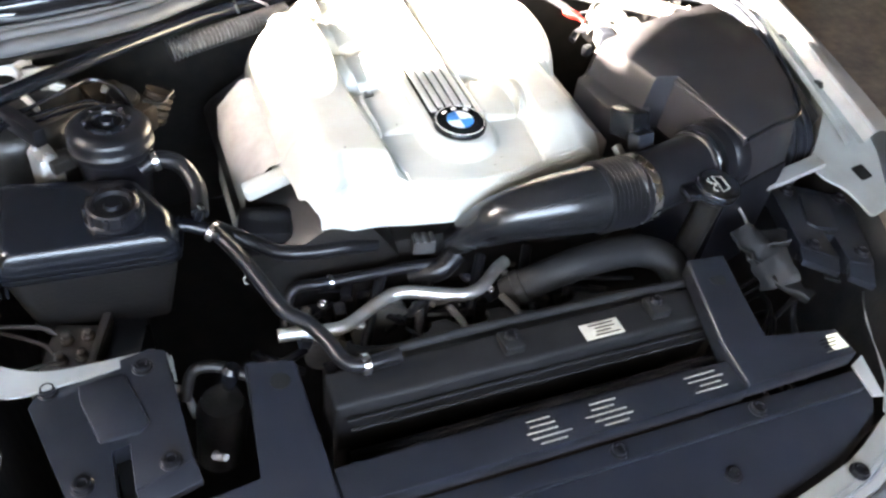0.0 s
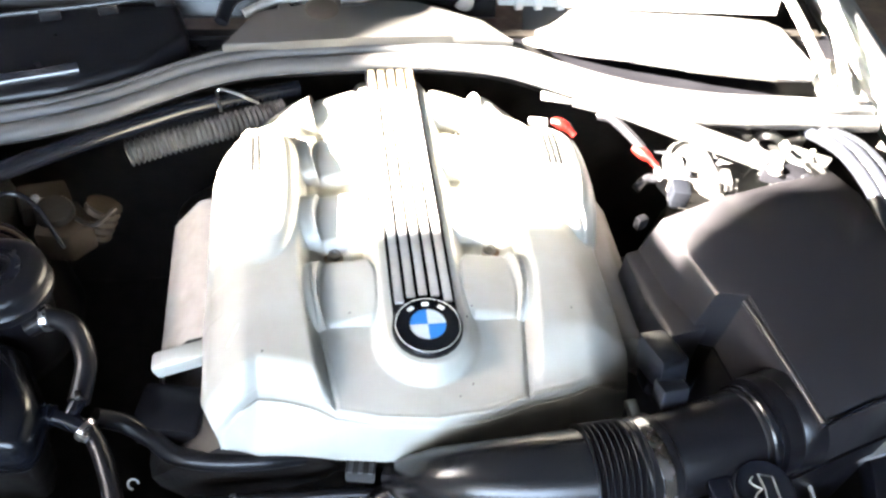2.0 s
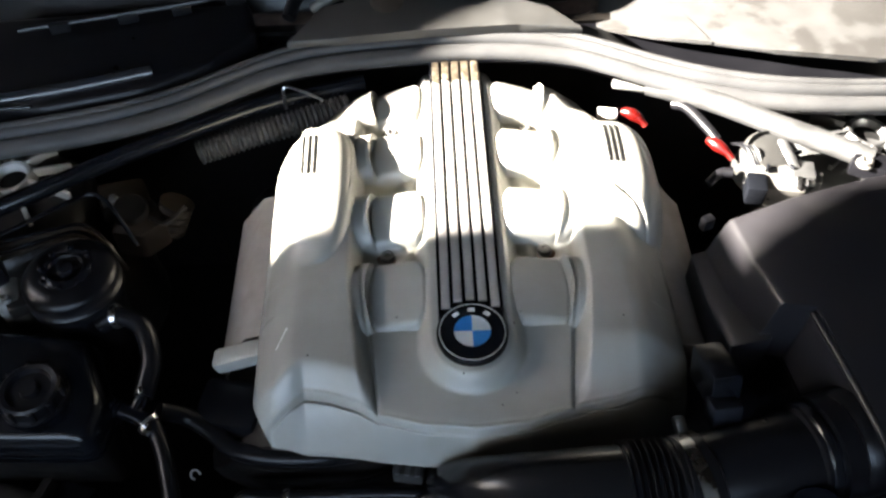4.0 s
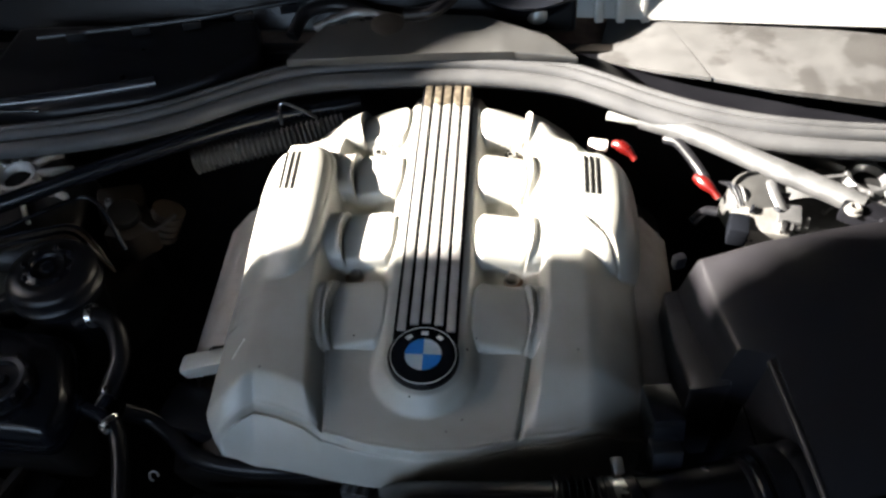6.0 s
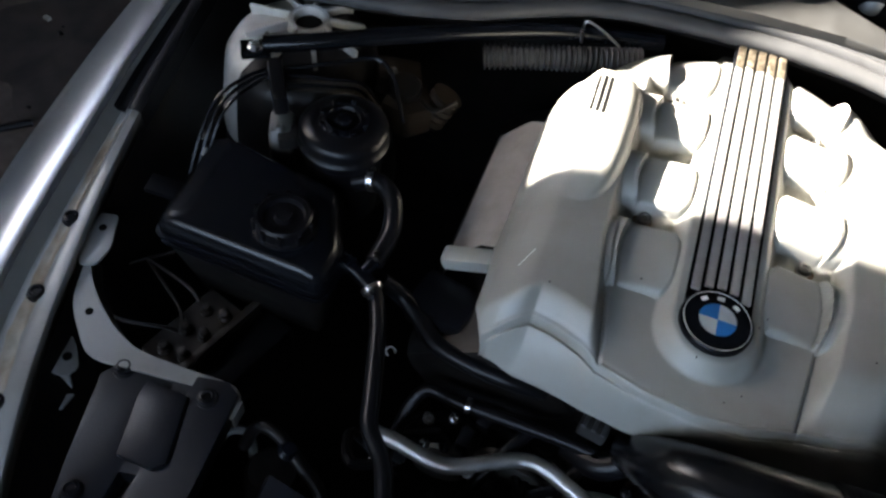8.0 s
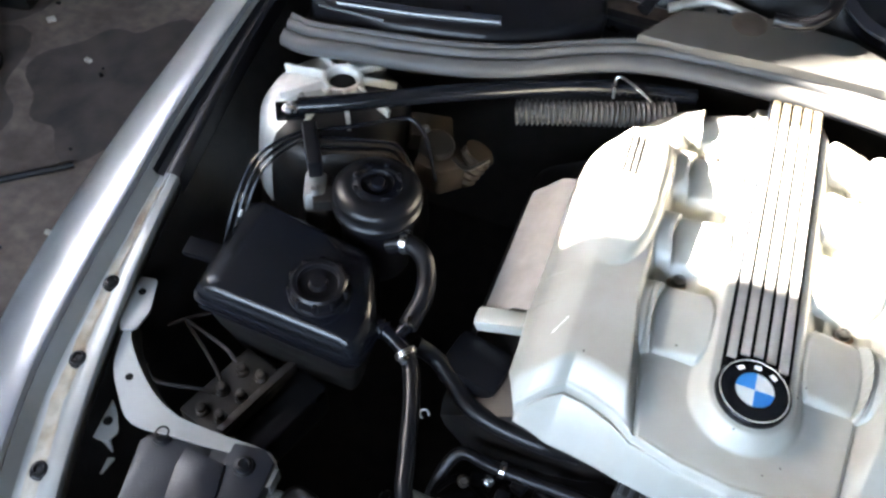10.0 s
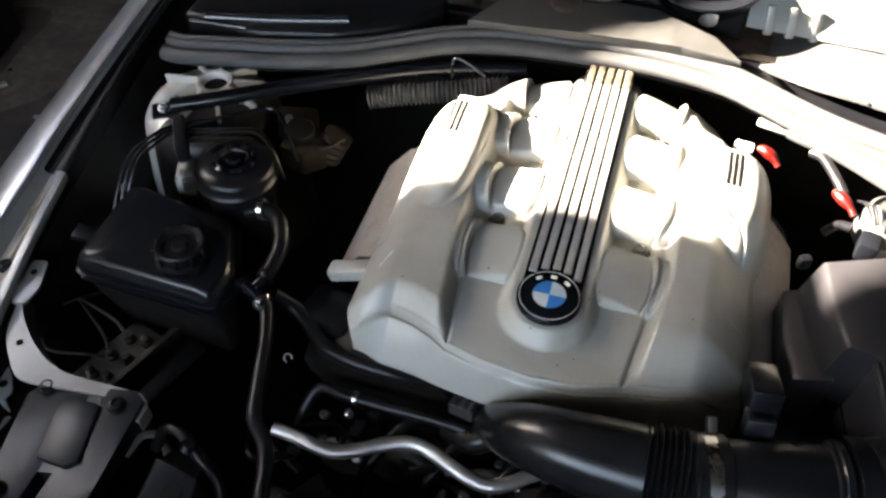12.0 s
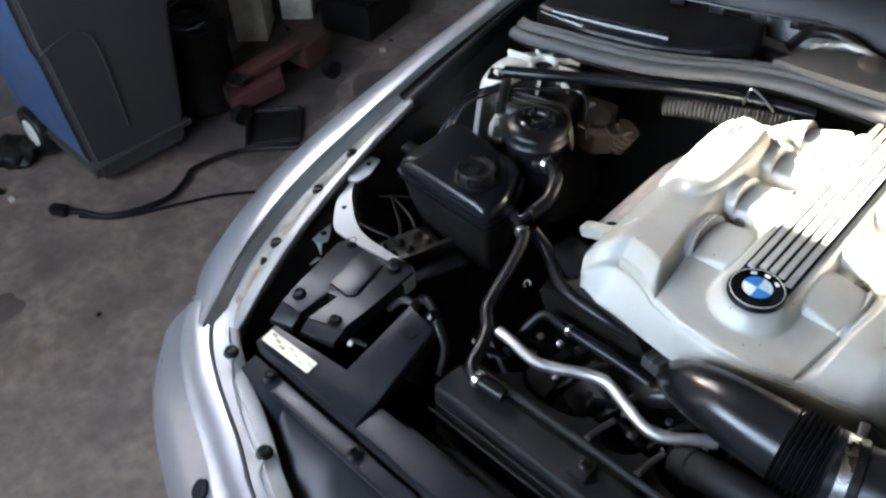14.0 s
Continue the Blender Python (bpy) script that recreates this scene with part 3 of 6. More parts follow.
for sx in (-1, 1):
    for x, y in ((0.101, 0.143), (0.097, 0.371)):
        top = float(cover_height(np.array(sx * x), np.array(y)))
        bolt("bolt", (sx * x, y, top - 0.001), cover, 0.0085, CAST)
        part("grime_ring", lathe([(0.015, -0.003), (0.0148, 0.0004), (0.011, 0.0012), (0, 0.0013)], (sx * x, y, top), (0, 0.03, 1), 20), RUST, cover, "brown grime round the bolt")
    for k in range(3):
        x = sx * 0.203 + (k - 1) * 0.0078
        yy = np.linspace(0.236, 0.308, 9)
        part("slot", sweep(bmesh.new(), [Vector((x + sx * 0.02 * (y - 0.3), y, float(cover_height(np.array(x + sx * 0.02 * (y - 0.3)), np.array(y))) + 0.0002)) for y in yy], 0.0016, 6), INK_AND_HOLES, cover, "narrow dark slot")
part("scratch", tube([(-0.2285, 0.0, float(cover_height(np.array(-0.2285), np.array(0.0))) + 0.0002), (-0.216, 0.022, float(cover_height(np.array(-0.216), np.array(0.022))) + 0.0002)], 0.0006, 5, 1), WHITE, cover, "pale scratch")
random.seed(5)
for k in range(9):
    x, y = random.uniform(-0.2, 0.2), random.uniform(-0.08, 0.05)
    part("speck", lathe([(random.uniform(0.0008, 0.002), -0.001), (0.0008, 0.0006), (0, 0.0008)], (x, y, float(cover_height(np.array(x), np.array(y)))), (0, 0, 1), 7), INK_AND_HOLES, cover, "dark speck")
# cylinder head panels beside the cover
for sx in (-1, 1):
    side = thing("side_panel", (sx * 0.29, 0.2, 0.7), "grey plastic panel beside the engine cover", "engine panel", "side panels")
    y0 = 0.06 if sx < 0 else 0.022
    part("panel", loft([[(sx * 0.236, y, 0.832 + 0.03 * y), (sx * 0.285, y, 0.818 + 0.03 * y), (sx * 0.325, y, 0.77 + 0.03 * y), (sx * 0.335, y, 0.62)] for y in np.linspace(y0, 0.30, 8)], cap=False, close=False), SKIRT, side)
    if sx < 0:
        part("lip", box((sx * 0.293, 0.05, 0.797), (0.075, 0.028, 0.022), 0.006, (0, sx * 20, 0)), COVER, side, "pale front lip")
        part("plug", box((sx * 0.308, 0.000, 0.745), (0.085, 0.07, 0.05), 0.014, (0, 0, sx * 12)), BLACK, side, "black rounded plug cover")
    else:
        part("end_wall", loft([[(0.236, y0, 0.8325), (0.285, y0, 0.8185), (0.325, y0, 0.7705), (0.335, y0, 0.62)], [(0.236, y0 - 0.01, 0.62), (0.285, y0 - 0.01, 0.62), (0.325, y0 - 0.01, 0.62), (0.335, y0 - 0.01, 0.615)]], cap=False, close=False), SKIRT, side, "grimy front wall")

# ---- intake ----
pipe = thing("intake_pipe", (0.08, -0.18, 0.8), "black plastic intake pipe with ribbed bellows and steel clamp", "intake pipe")
part("duct", tube([(-0.040, -0.118, 0.765), (-0.022, -0.142, 0.805), (0.012, -0.166, 0.842), (0.075, -0.182, 0.863), (0.15, -0.185, 0.866)], lambda t: 0.050 - 0.028 * (1 - t) ** 1.5, 28, 8), DUCT, pipe)
part("bellows", sweep(bmesh.new(), [Vector((0.146 + 0.058 * k / 96, -0.185 + 0.003 * k / 96, 0.866)) for k in range(97)], lambda t: 0.0500 + 0.0048 * math.cos(t * 8 * 2 * math.pi), 40), RUBBER, pipe, "ribbed rubber bellows")
MAF_AXIS = Vector((0.135, 0.030, 0.004)).normalized()
clamp = part("clamp", lathe([(0.0525, -0.007), (0.0545, -0.007), (0.0545, 0.007), (0.0525, 0.007)], (0.216, -0.180, 0.866), MAF_AXIS, 40), STEEL, pipe, "bright steel hose clamp")
part("screw", box((0.211, -0.130, 0.899), (0.012, 0.024, 0.012), 0.003, (30, 0, 12)), STEEL, clamp)
part("collar", lathe([(0.0515, -0.012), (0.0535, -0.010), (0.0535, 0.026), (0.051, 0.028)], (0.208, -0.181, 0.866), MAF_AXIS, 40), RUBBER, pipe)
meter = thing("air_mass_meter", (0.29, -0.155, 0.8), "black plastic air mass meter tube with a plugged sensor", "air meter")
part("tube", lathe([(0.047, 0), (0.049, 0.004), (0.049, 0.115), (0.052, 0.117), (0.052, 0.132), (0.049, 0.134), (0.049, 0.15)], (0.225, -0.178, 0.866), MAF_AXIS, 40), BLACK, meter)
part("ring", lathe([(0.0535, 0), (0.0555, 0.002), (0.0555, 0.009), (0.0535, 0.011)], (0.343, -0.152, 0.869), MAF_AXIS, 40), BLACK_SATIN, meter)
sensor = part("sensor", box((0.260, -0.074, 0.908), (0.034, 0.060, 0.045), 0.005, (-18, 0, 6)), BLACK_SATIN, meter, "black sensor housing")
part("connector", box((0.260, -0.113, 0.900), (0.032, 0.026, 0.03), 0.004, (-18, 0, 6)), DUSTY, sensor, "grey plug")

airbox = thing("air_filter_box", (0.46, 0.0, 0.7), "large black plastic air filter box with ribbed lid", "air filter box")
AB_TOP = [(0.322, 0.128), (0.40, 0.150), (0.50, 0.176), (0.585, 0.193), (0.606, 0.15), (0.612, 0.08), (0.602, 0.01), (0.576, -0.07), (0.535, -0.138), (0.47, -0.157), (0.402, -0.178), (0.390, -0.10), (0.380, -0.012), (0.345, -0.002), (0.330, 0.06)]


def ring_at(poly, grow, z, cx=0.47, cy=0.0):
    return [(cx + (x - cx) * grow, cy + (y - cy) * grow, z(x, y) if callable(z) else z) for x, y in poly]


def lid_z(x, y):
    return 0.930 + 0.06 * (y + 0.18) - 0.25 * max(0.0, 0.36 - x)


part("lid", loft([ring_at(AB_TOP, 1.10, lambda x, y: 0.84), ring_at(AB_TOP, 1.03, lambda x, y: lid_z(x, y) - 0.03), ring_at(AB_TOP, 1.0, lambda x, y: lid_z(x, y) - 0.006), ring_at(AB_TOP, 0.97, lid_z), ring_at(AB_TOP, 0.5, lambda x, y: lid_z(x * 0.5 + 0.235, y * 0.5) + 0.004)]), AIRBOX, airbox, angle=50)
part("base", loft([ring_at(AB_TOP, 1.08, 0.62), ring_at(AB_TOP, 1.10, 0.70), ring_at(AB_TOP, 1.12, 0.83), ring_at(AB_TOP, 1.12, 0.838)]), BLACK, airbox)
shoulder = [(0.36, 0.135), (0.294, 0.142), (0.297, 0.06), (0.306, -0.008), (0.350, -0.012)]
part("shoulder", slab(shoulder, lambda x, y: 0.856 + 0.45 * (x - 0.295), 0.16, 0.006), AIRBOX, airbox)
for a, b in (((0.377, -0.016, 0.934), (0.403, -0.180, 0.926)),):
    part("rib", tube([a, ((a[0] + b[0]) / 2, (a[1] + b[1]) / 2, (a[2] + b[2]) / 2 + 0.002), b], 0.0045, 10, 6), AIRBOX, airbox)
part("outlet", lathe([(0.058, 0), (0.058, 0.02), (0.054, 0.024), (0.058, 0.03), (0.06, 0.05)], (0.358, -0.148, 0.870), MAF_AXIS, 36), BLACK, airbox)
lip = [Vector((*p, lid_z(*p) - 0.004)) for p in ((0.404, -0.181), (0.47, -0.160), (0.537, -0.141), (0.579, -0.07), (0.606, 0.01))]
part("front_edge", sweep(bmesh.new(), spline([q[:] for q in lip], 4), 0.0030, 8), BLACK_SATIN, airbox, "worn shiny lid edge")
for at in ((0.306, 0.150, 0.905), (0.56, 0.20, 0.925)):
    part("clip", box(at, (0.016, 0.012, 0.02), 0.004, (0, 0, 20)), BLACK, airbox)

# ---- washer filler ----
washer = thing("washer_filler", (0.327, -0.231, 0.7), "black washer fluid cap with a spray symbol", "filler cap")
WC = (0.327, -0.231, 0.885)
part("neck", lathe([(0.02, -0.2), (0.02, -0.02), (0.028, -0.012), (0.028, 0)], WC, (0, -0.1, 1), 24), ENGINE, washer)
cap = part("cap", lathe([(0.034, -0.004), (0.034, 0.006), (0.032, 0.009), (0.029, 0.008), (0, 0.008)], WC, (0, -0.1, 1), 40), BLACK_SATIN, washer)
part("ear", box((0.285, -0.225, 0.882), (0.03, 0.034, 0.012), 0.005), BLACK_SATIN, washer)
for pts in ([(-0.012, -0.012), (0.012, -0.012), (0.016, 0.003), (0, 0.001), (-0.016, 0.003), (-0.012, -0.012)], [(-0.014, 0.010), (-0.009, 0.015), (-0.004, 0.011), (0, 0.004)], [(0.014, 0.010), (0.009, 0.015), (0.004, 0.011), (0, 0.004)]):
    part("symbol", tube([(WC[0] - y, WC[1] + x, WC[2] + 0.0088 + 0.1 * x) for x, y in pts], 0.0009, 6, 1), PALE_INK, cap, "pale printed symbol")

# ---- coolant tank, steering fluid, hoses ----
tank = thing("coolant_tank", (-0.55, 0, 0.6), "black coolant expansion tank with a screw cap", "coolant tank")
TK = [(-0.670, -0.080), (-0.440, -0.090), (-0.433, -0.034), (-0.478, 0.064), (-0.672, 0.088)]
TR = rounded(TK, 0.02)
part("body", loft([[(x, y + d, z) for x, y in shrunk(TR, s)] for z, s, d in ((0.655, 0.03, 0.02), (0.74, 0.014, 0.008), (0.808, 0.002, 0), (0.810, 0.002, 0))]), ENGINE, tank)
part("seam", loft([[(x, y, z) for x, y in shrunk(TR, s)] for z, s in ((0.806, 0.0), (0.8065, -0.004), (0.811, -0.004), (0.8115, 0.0))]), BLACK_SATIN, tank)
part("bead", loft([[(x, y, z) for x, y in shrunk(TR, s)] for z, s in ((0.796, 0.004), (0.7966, -0.002), (0.7986, -0.002), (0.7992, 0.003))]), BLACK_SATIN, tank)
part("upper_shell", loft([[(x, y, z) for x, y in shrunk(TR, s)] for z, s in ((0.811, 0.001), (0.822, 0.001), (0.831, 0.004), (0.838, 0.009), (0.8425, 0.014), (0.8445, 0.019), (0.8447, 0.0195), (0.8455, 0.045))]), BLACK_SATIN, tank, angle=24)
tcap = part("cap", lathe([(0.032, -0.02), (0.032, 0.0), (0.039, 0.001), (0.039, 0.006), (0.036, 0.008), (0.035, 0.022), (0.032, 0.025), (0.026, 0.024), (0.024, 0.018), (0.012, 0.018), (0.010, 0.024), (0, 0.024)], (-0.514, -0.030, 0.845), (0, 0, 1), 36), BLACK, tank)
for k in range(10):
    a = k * math.pi / 5
    part("grip", box((-0.514 + 0.036 * math.cos(a), -0.030 + 0.036 * math.sin(a), 0.860), (0.006, 0.007, 0.016), 0.002, (0, 0, math.degrees(a))), BLACK, tcap)
part("strap", box((-0.70, 0.01, 0.785), (0.07, 0.03, 0.010), 0.004, (0, 8, 8)), BLACK, tank, "mounting strap")

reservoir = thing("steering_fluid_reservoir", (-0.51, 0.16, 0.7), "round black power steering reservoir with cap", "reservoir")
part("body", lathe([(0.045, -0.15), (0.050, -0.08), (0.052, -0.042), (0.058, -0.040), (0.0605, -0.034), (0.0605, -0.026), (0.057, -0.022), (0.056, -0.014), (0.059, -0.012), (0.059, -0.006), (0.054, 0.0), (0.046, 0.004), (0.036, 0.006), (0.028, 0.004)], (-0.503, 0.126, 0.888), (0, 0, 1), 40), BLACK, reservoir)
rcap = part("cap", lathe([(0.034, 0.0), (0.034, 0.006), (0.031, 0.009), (0.022, 0.010), (0.020, 0.006), (0.011, 0.006), (0.009, 0.011), (0, 0.012)], (-0.503, 0.126, 0.886), (0, 0, 1), 30), BLACK_SATIN, reservoir)
for k in range(8):
    a = k * math.pi / 4
    part("grip", box((-0.503 + 0.031 * math.cos(a), 0.126 + 0.031 * math.sin(a), 0.893), (0.006, 0.008, 0.012), 0.002, (0, 0, math.degrees(a))), BLACK_SATIN, rcap)
part("bracket", box((-0.575, 0.118, 0.840), (0.04, 0.03, 0.02), 0.005, (0, 0, 30)), ENGINE, reservoir, "metal bracket")

hose = thing("coolant_hose", (-0.39, -0.05, 0.7), "black rubber coolant hose with a plastic tee", "hose", "coolant hoses")
part("upper_bend", tube([(-0.47, 0.085, 0.83), (-0.442, 0.088, 0.842), (-0.413, 0.072, 0.838), (-0.398, 0.035, 0.824), (-0.400, 0.0, 0.815), (-0.402, -0.014, 0.812)], 0.0125, 16), RUBBER, hose)
part("end_clamp", lathe([(0.0155, 0), (0.0165, 0.001), (0.0165, 0.008), (0.0155, 0.009)], (-0.452, 0.089, 0.840), (1, 0.1, 0.2), 24), STEEL, hose, "steel clamp")
part("tee", tube([(-0.487, -0.014, 0.812), (-0.451, -0.024, 0.811), (-0.419, -0.031, 0.807), (-0.390, -0.045, 0.802)], 0.0105, 14), BLACK_SATIN, hose)
TEE = Vector((0.95, -0.25, -0.06))
for k, x in enumerate((-0.478, -0.471, -0.464, -0.443, -0.436, -0.429)):
    c = (x, -0.0165 - 0.26 * (x + 0.478), 0.8118 - 0.06 * (x + 0.478))
    part("tee_ridge", lathe([(0.0105, 0), (0.0135, 0.0006), (0.0135, 0.0030), (0.0105, 0.0036)], c, TEE, 24), BLACK_SATIN, hose)
part("tee_clamp", lathe([(0.0120, 0), (0.0132, 0.001), (0.0132, 0.006), (0.0120, 0.007)], (-0.457, -0.0225, 0.811), TEE, 24), CAST, hose, "dull steel clamp")
part("branch", tube([(-0.412, -0.033, 0.806), (-0.404, -0.020, 0.812), (-0.400, -0.006, 0.814)], 0.0085, 12), BLACK_SATIN, hose)
part("branch_clamp", lathe([(0.0135, 0), (0.0146, 0.001), (0.0146, 0.007), (0.0135, 0.008)], (-0.394, -0.043, 0.803), (0.7, -0.6, -0.3), 20), STEEL, hose, "steel clamp")
part("clamp_ear", box((-0.389, -0.058, 0.808), (0.008, 0.012, 0.008), 0.002, (0, 0, -30)), STEEL, hose)
part("clamp_ear", box((-0.400, -0.014, 0.826), (0.007, 0.010, 0.007), 0.002, (0, 0, 20)), STEEL, hose)
part("long_run", tube([(-0.390, -0.045, 0.802), (-0.379, -0.060, 0.797), (-0.362, -0.10, 0.795), (-0.340, -0.17, 0.792), (-0.326, -0.212, 0.79), (-0.300, -0.240, 0.785), (-0.283, -0.275, 0.782), (-0.272, -0.308, 0.780), (-0.250, -0.321, 0.780), (-0.20, -0.318, 0.778)], 0.0105, 14), RUBBER, hose)
part("foot_clamp", lathe([(0.0125, 0), (0.014, 0.001), (0.014, 0.009), (0.0125, 0.01)], (-0.252, -0.321, 0.780), (1, 0, 0), 24), STEEL, hose, "steel clamp")
hose2 = thing("coolant_hose", (-0.3, -0.06, 0.65), "thick black rubber hose to the engine", "hose", "coolant hoses")
part("hose", tube([(-0.388, -0.022, 0.79), (-0.36, -0.018, 0.766), (-0.330, -0.033, 0.755), (-0.298, -0.058, 0.75), (-0.25, -0.070, 0.75), (-0.196, -0.073, 0.75), (-0.15, -0.062, 0.735)], 0.0115, 16), RUBBER, hose2)
part("clip", tube([(-0.351 + 0.006 * math.cos(a), -0.075 + 0.004 * math.sin(a), 0.722 + 0.005 * math.sin(a)) for a in np.linspace(0, 4.6, 8)], 0.0016, 6, 3), CAST, hose2, "bent steel clip")
hose3 = thing("coolant_hose", (-0.25, -0.1, 0.62), "thin black vent hose with clamp", "hose", "coolant hoses")
part("hose", tube([(-0.312, -0.15, 0.66), (-0.305, -0.122, 0.69), (-0.288, -0.102, 0.712), (-0.24, -0.108, 0.718), (-0.12, -0.107, 0.716), (-0.04, -0.112, 0.715)], 0.0085, 14), RUBBER, hose3)
part("clamp", lathe([(0.0092, 0), (0.0104, 0.001), (0.0104, 0.007), (0.0092, 0.008)], (-0.238, -0.108, 0.718), (1, 0, 0), 24), STEEL, hose3, "steel clamp")
solo("coolant_pipe", tube([(-0.33, -0.176, 0.70), (-0.30, -0.178, 0.70), (-0.25, -0.186, 0.70), (-0.222, -0.180, 0.70), (-0.18, -0.157, 0.70), (-0.148, -0.143, 0.70), (-0.12, -0.144, 0.70), (-0.086, -0.157, 0.70), (-0.05, -0.170, 0.70), (-0.025, -0.172, 0.70), (0.0, -0.161, 0.70), (0.034, -0.134, 0.70), (0.055, -0.122, 0.70)], 0.0100, 18, 8), ALLOY, (-0.15, -0.16, 0.7), "bent bare aluminium coolant pipe", "pipe", angle=60)
lower = thing("radiator_hose", (0.2, -0.24, 0.6), "thick black rubber radiator hose", "hose", "coolant hoses")
part("hose", tube([(0.03, -0.182, 0.69), (0.07, -0.192, 0.72), (0.12, -0.203, 0.748), (0.18, -0.205, 0.758), (0.245, -0.210, 0.757), (0.285, -0.240, 0.745), (0.300, -0.29, 0.70), (0.30, -0.34, 0.62)], 0.026, 20), MATT_BLACK, lower)
part("collar", lathe([(0.028, 0), (0.030, 0.002), (0.030, 0.014), (0.028, 0.016)], (0.045, -0.186, 0.702), (1, -0.2, 0.7), 30), MATT_BLACK, lower)
corr = thing("corrugated_hose", (-0.27, 0.42, 0.8), "grey corrugated plastic wiring conduit", "conduit")
part("conduit", sweep(bmesh.new(), spline([(-0.385, 0.380, 0.850), (-0.33, 0.392, 0.860), (-0.25, 0.420, 0.864), (-0.165, 0.455, 0.865)], 60), lambda t: 0.0175 + 0.0026 * math.cos(t * 2 * math.pi * 30), 18), CONDUIT, corr)
part("wire", tube([(-0.255, 0.43, 0.885), (-0.258, 0.455, 0.905), (-0.23, 0.445, 0.905), (-0.20, 0.44, 0.89)], 0.0022, 6), STEEL, corr)

# ---- strut towers and braces ----
for sx, cx in ((-1, -0.648), (1, 0.592)):
    tower = thing("strut_tower", (cx, 0.33, 0.6), "cast light alloy strut tower with radial ribs", "strut tower", "strut towers")
    dy = 0.30
    ring_x, ring_y = (-0.648, 0.33) if sx < 0 else (0.602, 0.354)
    for first_half in (True, False):
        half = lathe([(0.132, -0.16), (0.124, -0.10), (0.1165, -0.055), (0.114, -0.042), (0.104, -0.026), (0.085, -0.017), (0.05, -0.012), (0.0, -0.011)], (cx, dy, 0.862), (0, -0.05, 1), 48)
        bmesh.ops.bisect_plane(half, geom=[*half.verts, *half.edges, *half.faces], plane_co=(cx + sx * 0.005, dy + 0.01, 0.86), plane_no=(0.9, -0.44, 0), clear_outer=first_half, clear_inner=not first_half)
        # left tower: second half near black; right tower: both halves alike
        part("dome" if first_half else "other_half", half, (TOWER if first_half else ENGINE) if sx < 0 else DIMMED_ALLOY, tower, "" if first_half else "other half of the tower")
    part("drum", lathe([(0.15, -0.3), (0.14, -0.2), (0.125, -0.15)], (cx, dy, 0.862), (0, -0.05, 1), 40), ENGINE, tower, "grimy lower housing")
    part("ring", lathe([(0.036, -0.016), (0.033, -0.002), (0.029, 0.003), (0.024, 0.002), (0.021, -0.006), (0.020, -0.013)], (ring_x, ring_y, 0.862), (0, -0.05, 1), 36), TOWER if sx < 0 else DIMMED_ALLOY, tower)
    part("hole", lathe([(0.0205, 0), (0.0205, 0.001), (0, 0.001)], (ring_x, ring_y, 0.8515), (0, -0.05, 1), 28), INK_AND_HOLES, tower, "dark central hole")
    for k in range(9):
        a = 2 * math.pi * k / 9 + 0.35
        reach = 0.052 if math.sin(a) > 0.3 else 0.066
        part("rib", box((ring_x + (0.03 + reach / 2) * math.cos(a), ring_y + (0.03 + reach / 2) * math.sin(a), 0.850), (reach, 0.006, 0.024), 0.002, (0, 8, math.degrees(a))), TOWER if sx < 0 else DIMMED_ALLOY, tower)
    for k in range(3):
        a = 2 * math.pi * k / 3 + 1.95
        nut = bolt("nut", (ring_x + 0.062 * math.cos(a), ring_y - 0.012 + 0.062 * math.sin(a), 0.849), tower, 0.0075, CAST if sx < 0 else DIMMED_ALLOY)
        part("stud", lathe([(0.004, 0), (0.004, 0.010), (0.003, 0.012), (0, 0.012)], (ring_x + 0.062 * math.cos(a), ring_y - 0.012 + 0.062 * math.sin(a), 0.854), (0, 0, 1), 10), CAST, nut)
brace = thing("strut_brace", (-0.45, 0.35, 0.85), "black painted strut brace bar bolted to the tower", "brace", "strut braces")
part("bar", tube([(-0.672, 0.234, 0.876), (-0.61, 0.262, 0.882), (-0.48, 0.340, 0.885), (-0.30, 0.438, 0.885), (-0.14, 0.485, 0.885)], 0.0125, 14, 6), BLACK_SATIN, brace)
part("foot", box((-0.683, 0.228, 0.868), (0.042, 0.036, 0.008), 0.003, (0, 0, 30)), BLACK_SATIN, brace)
bolt("bolt", (-0.683, 0.228, 0.872), brace, 0.009, STEEL)
brace = thing("strut_brace", (0.4, 0.33, 0.85), "bare aluminium strut brace bar bolted to the tower", "brace", "strut braces")
part("bar", tube([(0.556, 0.255, 0.902), (0.50, 0.292, 0.905), (0.444, 0.329, 0.906), (0.368, 0.388, 0.904), (0.29, 0.44, 0.895)], 0.0155, 18, 6), DIMMED_ALLOY, brace)
part("foot", box((0.555, 0.242, 0.900), (0.06, 0.035, 0.026), 0.006, (0, 0, -32)), BLACK, brace, "black clamp foot")
bolt("bolt", (0.535, 0.236, 0.912), brace, 0.009, CAST)

# brake pipes by the tower
pipes = thing("brake_pipes", (-0.65, 0.18, 0.8), "bundle of thin dark brake pipes in a clip", "brake pipes")
for k in range(3):
    d = 0.010 * k
    part("pipe", tube([(-0.700 + d, 0.0, 0.70), (-0.700 + d, 0.06, 0.79), (-0.692 + d, 0.12 - 0.4 * d, 0.852), (-0.668 + d, 0.165, 0.870), (-0.640 + 0.6 * d, 0.195 - 0.8 * d, 0.876)], 0.0027, 8), BLACK_SATIN, pipes)
part("pipe", tube([(-0.636, 0.192, 0.876), (-0.592, 0.222, 0.876), (-0.548, 0.256, 0.876), (-0.520, 0.276, 0.874), (-0.498, 0.270, 0.870), (-0.478, 0.250, 0.862), (-0.455, 0.225, 0.82)], 0.0032, 8), BLACK_SATIN, pipes)
